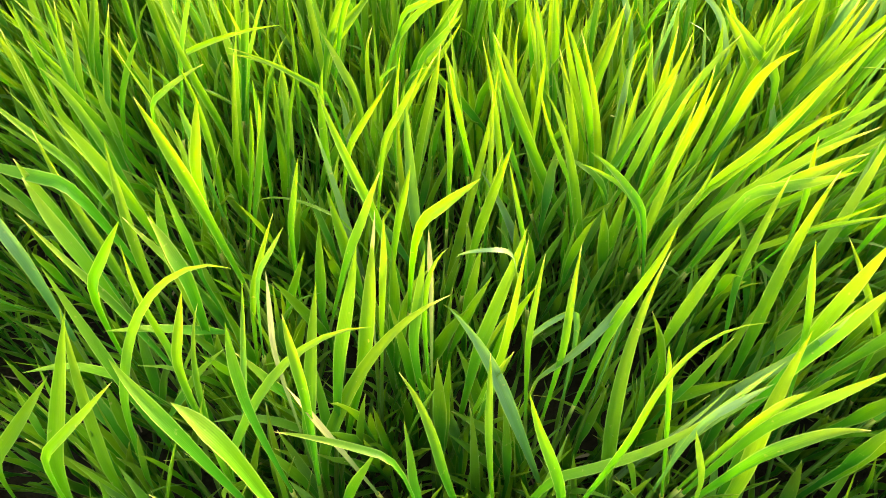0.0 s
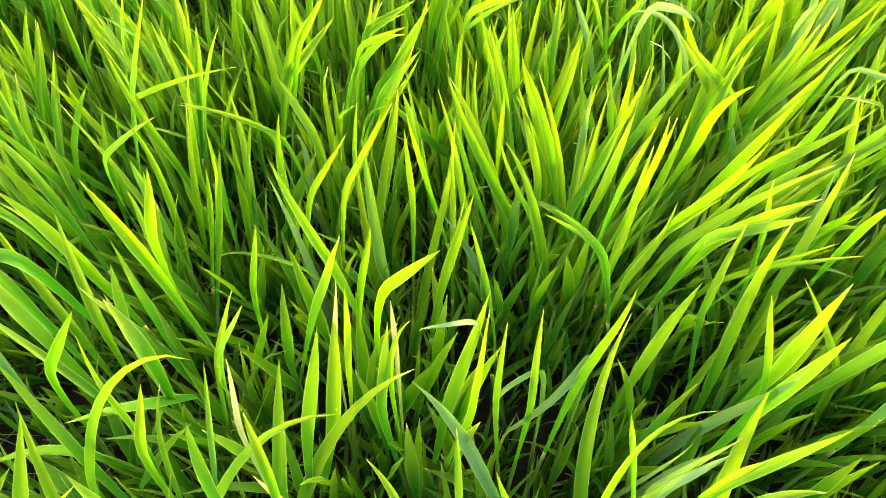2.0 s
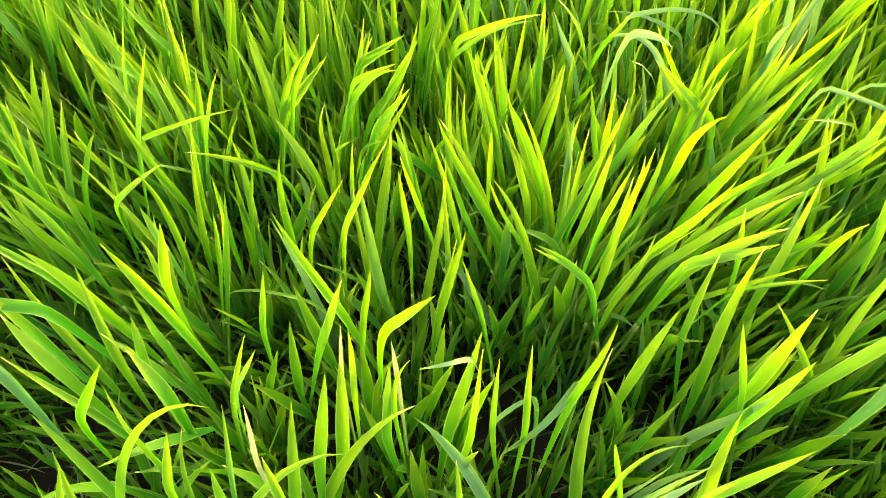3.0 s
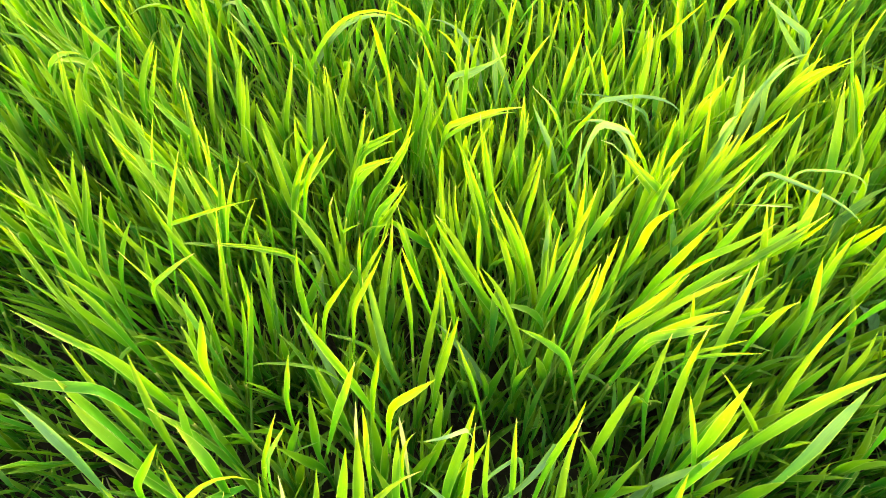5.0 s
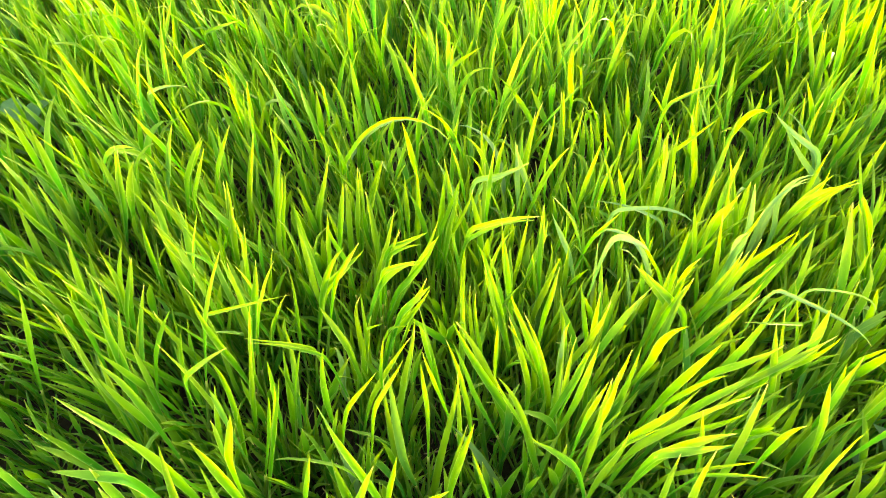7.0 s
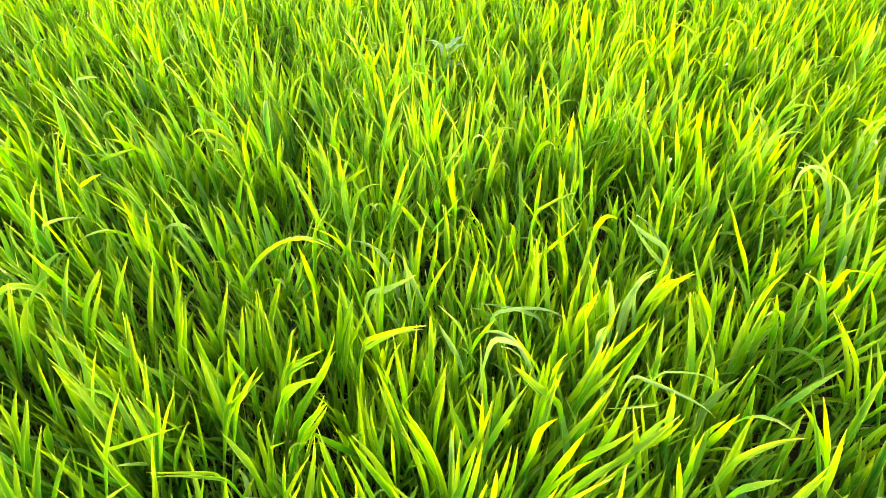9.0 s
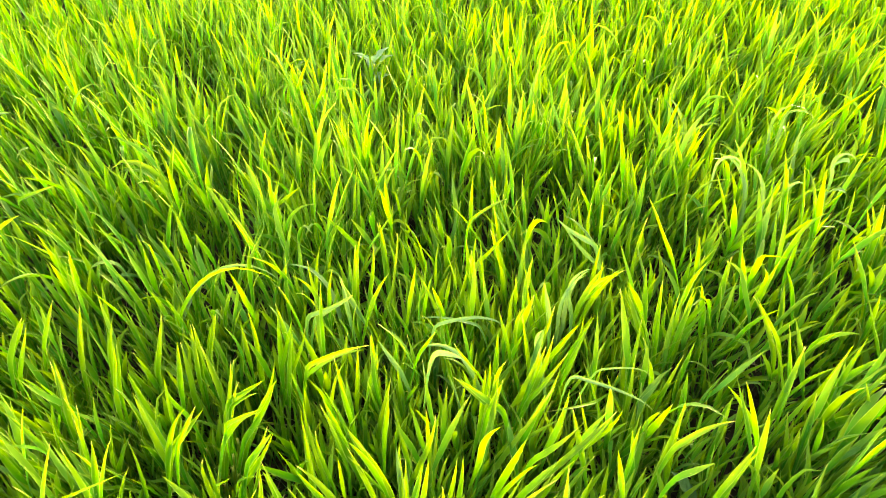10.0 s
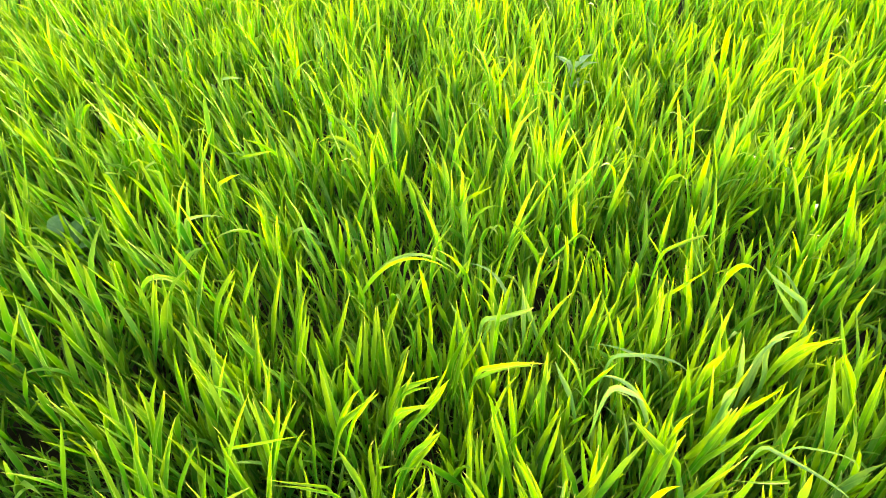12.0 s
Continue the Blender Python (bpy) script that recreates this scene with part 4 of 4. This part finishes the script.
plant(0.487, 0.761, (-28, 6, 228, 152, 77, -0, 79, 3, 7.1, -88), (50, -19, 133, -23, 72, -19, 176, -24, 11.4, 122), (3, -19, 179, 139, 82, 1, 126, 18, 9.1, 32), (-10, 20, 237, -10, 90, 44, 68, -21, 7.1, 29), (18, 10, 164, -27, 76, -6, 145, -5, 11.4, 65), (34, -29, 219, -30, 66, 3, 96, -6, 9.7, 92))
plant(0.123, 0.736, (41, 3, 218, 3, 76, 20, 94, -13, 7.9, 46))
plant(0.203, 0.763, (-1, -4, 174, -14, 82, -4, 131, 10, 9.3, -40), (-13, -20, 179, -179, 85, -1, 126, -6, 8.1, 47), (31, 17, 164, -11, 84, -9, 141, -0, 10.6, 57))
plant(-0.028, 0.769, (58, -35, 284, -19, 33, 1, 55, 4, 5.7, 55), (26, 11, 188, 7, 71, -8, 122, 8, 9.5, 57), (-20, -6, 238, -165, 73, -19, 69, 0, 7.1, -73))
plant(-0.094, 0.785, (-15, 17, 186, 177, 86, -4, 120, 5, 11.4, -9), (22, -13, 211, 11, 84, 3, 94, 7, 8.6, -49))
plant(-0.195, 0.778, (-32, -62, 270, -117, 61, 29, 41, -72, 4.6, -58))
plant(-0.251, 0.822, (18, 18, 223, 28, 80, -0, 84, -2, 11.4, 86), (-18, 5, 151, -159, 78, 10, 161, 18, 11.4, -67), (-38, -50, 207, -149, 82, 6, 100, 3, 11.4, 102), (7, 15, 213, -157, 84, 21, 96, 6, 7.6, -38))
plant(0.247, 0.786, (67, -21, 254, -17, 58, -6, 58, 3, 6.9, 70))
plant(-0.341, 0.807, (9, 18, 229, 64, 83, -14, 76, 4, 11.4, 75))
plant(0.038, 0.823, (70, 3, 221, 3, 61, -18, 92, -3, 8.8, 99))
plant(0.094, 0.825, (13, 4, 185, 16, 84, 6, 121, -22, 11.4, 80))
plant(0.287, 0.829, (67, -19, 260, -16, 20, 86, 124, 17, 6.8, 45, 1))
plant(0.496, 0.838, (-70, 2, 220, -177, 34, 64, 110, -37, 6.2, -37, 1), (-5, 2, 159, -53, 95, 24, 149, 24, 11.4, -38))
plant(0.579, 0.857, (66, -16, 222, -21, 69, 27, 97, -28, 9.9, 56), (-17, 8, 217, 110, 85, -8, 54, -1, 10.4, 85), (22, 0, 163, 51, 87, 41, 140, -126, 10.3, 63, 1), (-35, -4, 205, 149, 79, -0, 102, 4, 9.0, 103), (54, -7, 233, -29, 70, 6, 78, -11, 9.4, 17))
plant(-0.016, 0.856, (-16, 15, 221, -154, 88, -3, 83, -0, 10.0, -30), (6, -19, 181, -163, 89, 4, 123, -3, 11.4, 42))
plant(-0.063, 0.865, (23, 18, 190, 25, 80, -13, 116, -6, 11.4, 47), (41, 28, 228, 19, 78, 20, 83, -14, 11.4, 95), (8, -16, 184, 27, 84, -4, 120, -10, 10.5, -37))
plant(-0.316, 0.861, (5, -10, 170, -148, 83, 7, 136, -2, 11.4, 63), (-29, -2, 136, -162, 84, 11, 171, 26, 11.4, -67))
plant(-0.485, 0.882, (39, 50, 225, 36, 74, -0, 83, -2, 9.7, 35), (48, 34, 212, 38, 77, 7, 97, -5, 10.6, 65), (-28, -19, 201, -128, 85, -9, 103, 1, 11.4, -44), (-33, -42, 186, -151, 74, -10, 123, 27, 11.4, -107))
plant(0.402, 0.865, (-23, 24, 168, 134, 75, 8, 145, 60, 9.4, -26))
plant(0.059, 0.875, (22, 0, 119, 5, 82, 6, 115, -2, 8.4, 83), (30, -5, 184, -1, 83, -1, 121, 6, 10.6, -66), (-9, 12, 158, 26, 83, -12, 147, 9, 11.4, -6))
plant(0.625, 0.879, (25, -17, 181, -35, 77, -18, 125, 0, 11.4, 36))
plant(0.186, 0.890, (67, 19, 227, 16, 66, 9, 89, -52, 9.3, 46))
plant(0.770, 0.929, (-76, 24, 260, 170, 33, 17, 91, -72, 10.9, -59, 1), (19, 20, 142, -37, 90, 9, 164, -1, 11.4, 0), (-74, 2, 226, 151, 43, -12, 106, -15, 11.4, -104, 1))
plant(-0.212, 0.903, (29, 14, 202, 26, 78, 16, 108, -9, 9.7, 83))
plant(0.475, 0.937, (-24, 1, 208, 169, 84, -7, 96, -2, 9.6, 62), (-3, 14, 209, 164, 84, 2, 95, -6, 9.7, -93), (3, 25, 168, 159, 88, 1, 137, -1, 9.1, -43), (-22, -24, 187, 148, 84, 6, 120, 14, 8.7, 73))
plant(-0.383, 0.907, (13, 10, 222, 45, 86, -5, 84, -1, 10.9, 71), (52, 41, 243, 37, 60, 13, 75, -17, 9.8, 87))
plant(0.670, 0.907, (4, -3, 199, -33, 88, 7, 107, -1, 11.4, 119))
plant(0.292, 0.919, (-66, 2, 241, 173, 72, -12, 66, 1, 10.7, -83, 1), (35, 0, 216, -12, 80, -0, 90, -3, 10.8, 49))
plant(-0.444, 0.936, (-10, 2, 209, -146, 87, 7, 97, 1, 11.2, -46), (-7, -6, 199, 45, 89, -0, 106, -0, 9.2, 96), (16, -2, 173, 36, 80, -7, 134, -4, 11.4, -68), (62, 51, 219, 37, 71, 10, 95, -15, 9.5, 58))
plant(1.299, 0.933, (-70, -4, 300, -177, 34, 87, 62, 7, 8.1, -42, 1))
plant(-0.272, 0.934, (34, 18, 201, 27, 76, 8, 109, -7, 9.9, 66))
plant(-0.348, 0.946, (59, 38, 239, 33, 61, 2, 76, -15, 8.6, 62))
plant(-0.532, 0.975, (-24, -22, 204, -142, 72, 5, 107, 2, 10.9, -106), (1, 4, 216, 38, 82, -9, 89, -0, 11.4, 38))
plant(1.124, 0.980, (4, -7, 255, 24, 94, 121, 65, -96, 11.4, 55, 1), (-3, 34, 202, 68, 77, 68, 138, 126, 11.4, -89, 1))
plant(0.552, 0.997, (9, -13, 193, -22, 86, -0, 113, -2, 11.2, -95), (-26, -5, 212, 161, 78, 9, 95, -10, 11.3, 98), (-21, 33, 176, 153, 83, -0, 131, 4, 9.6, -63))
plant(0.379, 0.981, (7, -3, 204, -23, 87, 11, 101, 8, 9.9, 153))
plant(0.213, 0.995, (-12, -1, 150, 135, 84, 86, 166, 43, 11.4, -38, 1), (22, 8, 192, -4, 83, -0, 115, -4, 10.1, 55), (52, 7, 191, -6, 79, -9, 115, -4, 10.1, 89), (-44, -11, 185, -174, 83, -10, 119, -1, 9.3, 85))
plant(0.740, 1.009, (-17, 10, 189, 132, 81, -18, 116, 5, 10.9, -102), (-21, 26, 189, 141, 78, -2, 120, 12, 11.1, -48))
plant(0.098, 1.016, (13, 1, 198, 4, 85, 9, 109, -4, 9.5, 64))
plant(0.285, 1.020, (24, -3, 166, -7, 79, -8, 142, -7, 11.4, 14))
plant(1.088, 1.021, (7, 14, 165, 63, 83, 83, 210, 126, 11.4, -50, 1))
plant(0.411, 1.040, (72, 9, 290, -6, 36, 60, 86, 44, 7.4, 33), (65, -35, 212, -16, 51, -6, 115, -14, 10.7, 100))
plant(-0.230, 1.027, (7, 12, 145, 24, 78, -2, 163, -8, 11.4, 57), (23, 1, 191, 24, 86, -0, 115, -2, 11.4, -107))
plant(0.144, 1.036, (21, 0, 196, 0, 82, 18, 113, -4, 11.2, 111))
plant(1.379, 1.036, (-68, -18, 310, -165, 23, 88, 68, -8, 10.1, -63, 1))
plant(0.234, 1.038, (8, 0, 166, -3, 86, 15, 141, -6, 11.3, 86))
plant(1.287, 1.062, (18, 122, 144, -98, 139, 177, 322, 16, 11.4, 10, 1))
plant(0.306, 1.070, (0, 0, 169, 167, 90, 8, 137, 2, 9.9, -84))
plant(-0.368, 1.094, (-6, -3, 189, -154, 87, 9, 117, 2, 11.4, -87))
plant(-0.150, 1.106, (55, -2, 150, -12, 60, 98, 287, -28, 10.6, 69, 1), (-13, -13, 203, -177, 82, 16, 104, 22, 10.1, -71))
plant(0.319, 1.116, (-68, 15, 235, 168, 58, 15, 89, 11, 11.4, -82))
plant(0.924, 1.126, (-28, 19, 200, 146, 77, 1, 107, -5, 11.4, -70))
plant(1.332, 1.130, (-5, 33, 169, 98, 75, -33, 159, -14, 11.4, -43, 1))
plant(-0.635, 1.137, (-40, -41, 182, -135, 67, -1, 131, -15, 10.3, -28))
plant(-0.077, 1.149, (-13, 0, 204, 178, 85, 15, 102, 20, 10.5, -84))
plant(-0.234, 1.154, (-26, -11, 179, -158, 78, -4, 128, -4, 11.4, -104))
plant(0.577, 1.164, (-9, 12, 232, 150, 84, -0, 73, 4, 11.4, -48), (-9, 5, 244, -66, 93, 11, 61, 5, 8.5, 77))
plant(-0.520, 1.195, (62, -33, 280, -28, 29, 46, 98, 37, 8.3, 67, 1))
plant(0.871, 1.265, (-23, 13, 191, 151, 80, 1, 115, -5, 11.4, -51))
plant(0.258, 1.309, (16, -4, 171, -15, 83, 5, 134, 15, 11.4, 61))
plant(-0.864, 1.322, (58, 39, 195, 34, 60, -1, 125, 6, 11.4, 81))
plant(0.581, 1.329, (0, 0, 124, -17, 90, 7, 183, -3, 11.4, 61))
plant(1.155, 1.334, (-59, 37, 211, 148, 57, -4, 109, -7, 11.4, -71))
plant(1.219, 1.361, (-55, 43, 218, 142, 65, 23, 105, 3, 11.4, -59, 1))
plant(0.600, 1.543, (-14, 22, 172, 166, 87, 1, 133, -3, 11.4, -36), (12, -25, 165, 141, 93, 15, 138, 11, 11.4, -21))
plant(-0.947, 1.576, (7, 5, 200, 32, 87, 4, 104, 3, 11.4, -131))


# ---- weeds and litter among the wheat ----
def weed_material(name, dark, light, haze):
    k = Nodes(name)
    uv = k.n("UVMap", uv_map="leaf")
    sep = k.n("SeparateXYZ")
    k.link(uv.outputs[0], sep.inputs[0])
    rib = k.math("ADD", k.math("MULTIPLY", k.math("SINE", k.math("ADD", k.math("MULTIPLY", sep.outputs[1], 50.0), k.math("MULTIPLY", k.math("ABSOLUTE", k.math("SUBTRACT", sep.outputs[0], 0.5)), -30.0))), 0.5), 0.5)
    coord, spots = k.n("TexCoord"), k.n("TexNoise")
    spots.inputs["Scale"].default_value, spots.inputs["Detail"].default_value = 120.0, 4.0
    k.link(coord.outputs["Object"], spots.inputs["Vector"])
    c = k.mix(spots.outputs["Fac"], dark, light)
    c = k.mix(k.math("MULTIPLY", rib, 0.3), c, light)
    c = k.mix(k.math("MULTIPLY", k.math("SUBTRACT", spots.outputs["Fac"], 0.62), 8.0, clamp=True), c, haze)
    bump = k.n("Bump")
    bump.inputs["Strength"].default_value, bump.inputs["Distance"].default_value = 0.5, 0.001
    k.link(rib, bump.inputs["Height"])
    p = k.n("BsdfPrincipled")
    k.link(c, p.inputs["Base Color"])
    k.link(bump.outputs[0], p.inputs["Normal"])
    p.inputs["Roughness"].default_value = 0.6
    tr = k.n("BsdfTranslucent")
    k.link(c, tr.inputs[0])
    add = k.n("AddShader")
    k.link(p.outputs[0], add.inputs[0])
    k.link(tr.outputs[0], add.inputs[1])
    k.link(add.outputs[0], k.out.inputs[0])
    return k.mat


def weed(x, y, tall, spread, leaf_length, leaf_width, leaves, material, label, seed):
    """A broad-leaved weed: a short stem and a rosette of ovate leaves on stalks."""
    r = random.Random(seed)
    root = new("weed")
    root.location = (x, y, float(soil_height(np.array(x), np.array(y))))
    tagged(root, label, "weed", "weeds in the wheat")
    line = np.stack([np.zeros(6), np.zeros(6), np.linspace(0, tall * 0.8, 6)], 1)
    part("stem", mesh_from("stem", *tube(line, 0.003, 0.002), STEM), root)
    for i in range(leaves):
        az = i * 2.4 + r.uniform(-0.3, 0.3)
        h = tall * r.uniform(0.45, 0.85)
        one = lambda v: np.array([v], float)
        base = np.array([[math.cos(az) * 0.004, math.sin(az) * 0.004, h]])
        curve = arcs(base, one(az), one(r.uniform(0.5, 1.0)), one(r.uniform(0.6, 1.3)), one(leaf_length * r.uniform(0.8, 1.15) + spread), one(r.gauss(0, 0.2)), 10)
        v, f, u = ribbons(curve, one(leaf_width * r.uniform(0.85, 1.15)), np.full((1, 10), r.gauss(0, 0.3)), one(0.2), cols=4, wave=one(r.random()))
        # ovate outline: a narrow stalk, broad in the middle
        v = v.reshape(10, 5, 3)
        g = np.array([0.14, 0.16, 0.5, 0.95, 1.15, 1.2, 1.15, 1.05, 0.9, 1.0])[:, None, None]
        mid = v[:, 2:3]
        v = (mid + (v - mid) * g).reshape(-1, 3)
        part("leaf", mesh_from("leaf", v, f, u, material), root)


DOCK = weed_material("weed_leaf_dark", (0.022, 0.075, 0.008), (0.042, 0.115, 0.012), (0.09, 0.15, 0.05))
GREY = weed_material("weed_leaf_grey", (0.055, 0.115, 0.045), (0.095, 0.170, 0.075), (0.16, 0.23, 0.13))
weed(-0.80, 1.24, 0.21, 0.01, 0.075, 0.040, 7, DOCK, "low broad-leaved weed with dull dark green leaves in the wheat", 3)
weed(0.46, 2.12, 0.29, 0.01, 0.070, 0.026, 9, GREY, "pale grey-green downy weed standing between wheat plants", 5)
weed(0.66, 0.50, 0.14, 0.01, 0.035, 0.026, 8, DOCK, "small round-leaved dull green weed low among the wheat", 9)


def straw_material():
    k = Nodes("old_straw")
    geo = k.n("NewGeometry")
    c = k.ramp(geo.outputs["Random Per Island"], [(0.0, (0.12, 0.07, 0.03)), (0.6, (0.26, 0.17, 0.08)), (1.0, (0.40, 0.30, 0.15))])
    p = k.n("BsdfPrincipled")
    k.link(c, p.inputs["Base Color"])
    p.inputs["Roughness"].default_value = 0.8
    k.link(p.outputs[0], k.out.inputs[0])
    return k.mat


def build_litter():
    """Broken straw and crumbs of soil lying between the plants."""
    r = np.random.default_rng(21)
    n = 700
    x, y = r.uniform(-0.9, 1.1, n), r.uniform(0.1, 1.6, n)
    az = r.uniform(0, 2 * np.pi, n)
    base = np.stack([x, y, soil_height(x, y) + 0.002], 1)
    c = arcs(base, az, r.uniform(0.0, 0.12, n), r.uniform(0, 0.2, n), r.uniform(0.015, 0.07, n), r.normal(0, 0.3, n), 5)
    v, f, u = ribbons(c, r.uniform(0.0015, 0.004, n), np.zeros((n, 5)), np.full(n, 0.6))
    tagged(new("straw_litter", mesh_from("straw_litter", v, f, u, straw_material())), "broken brown straw lying on the soil", "straw", kind="stuff")
    m = 1500
    x, y, s = r.uniform(-0.9, 1.1, m), r.uniform(0.1, 1.6, m), r.gamma(2.0, 0.0022, m) + 0.002
    t = np.array([(0, 0, 1), (1, 0, 0), (0, 1, 0), (-1, 0, 0), (0, -1, 0), (0, 0, -1)], float)
    vs = (t[None] * r.uniform(0.6, 1.2, (m, 6, 1)) * s[:, None, None] + np.stack([x, y, soil_height(x, y) + s * 0.3], 1)[:, None]).reshape(-1, 3)
    q = np.array([(0, 1, 2, 2), (0, 2, 3, 3), (0, 3, 4, 4), (0, 4, 1, 1), (5, 2, 1, 1), (5, 3, 2, 2), (5, 4, 3, 3), (5, 1, 4, 4)])[:, :3]
    me = bpy.data.meshes.new("soil_crumbs")
    me.from_pydata(vs.tolist(), [], (q[None] + (np.arange(m) * 6)[:, None, None]).reshape(-1, 3).tolist())
    me.materials.append(SOIL)
    tagged(new("soil_crumbs", me), "small brown crumbs of soil on the ground", "soil", kind="stuff")


build_litter()
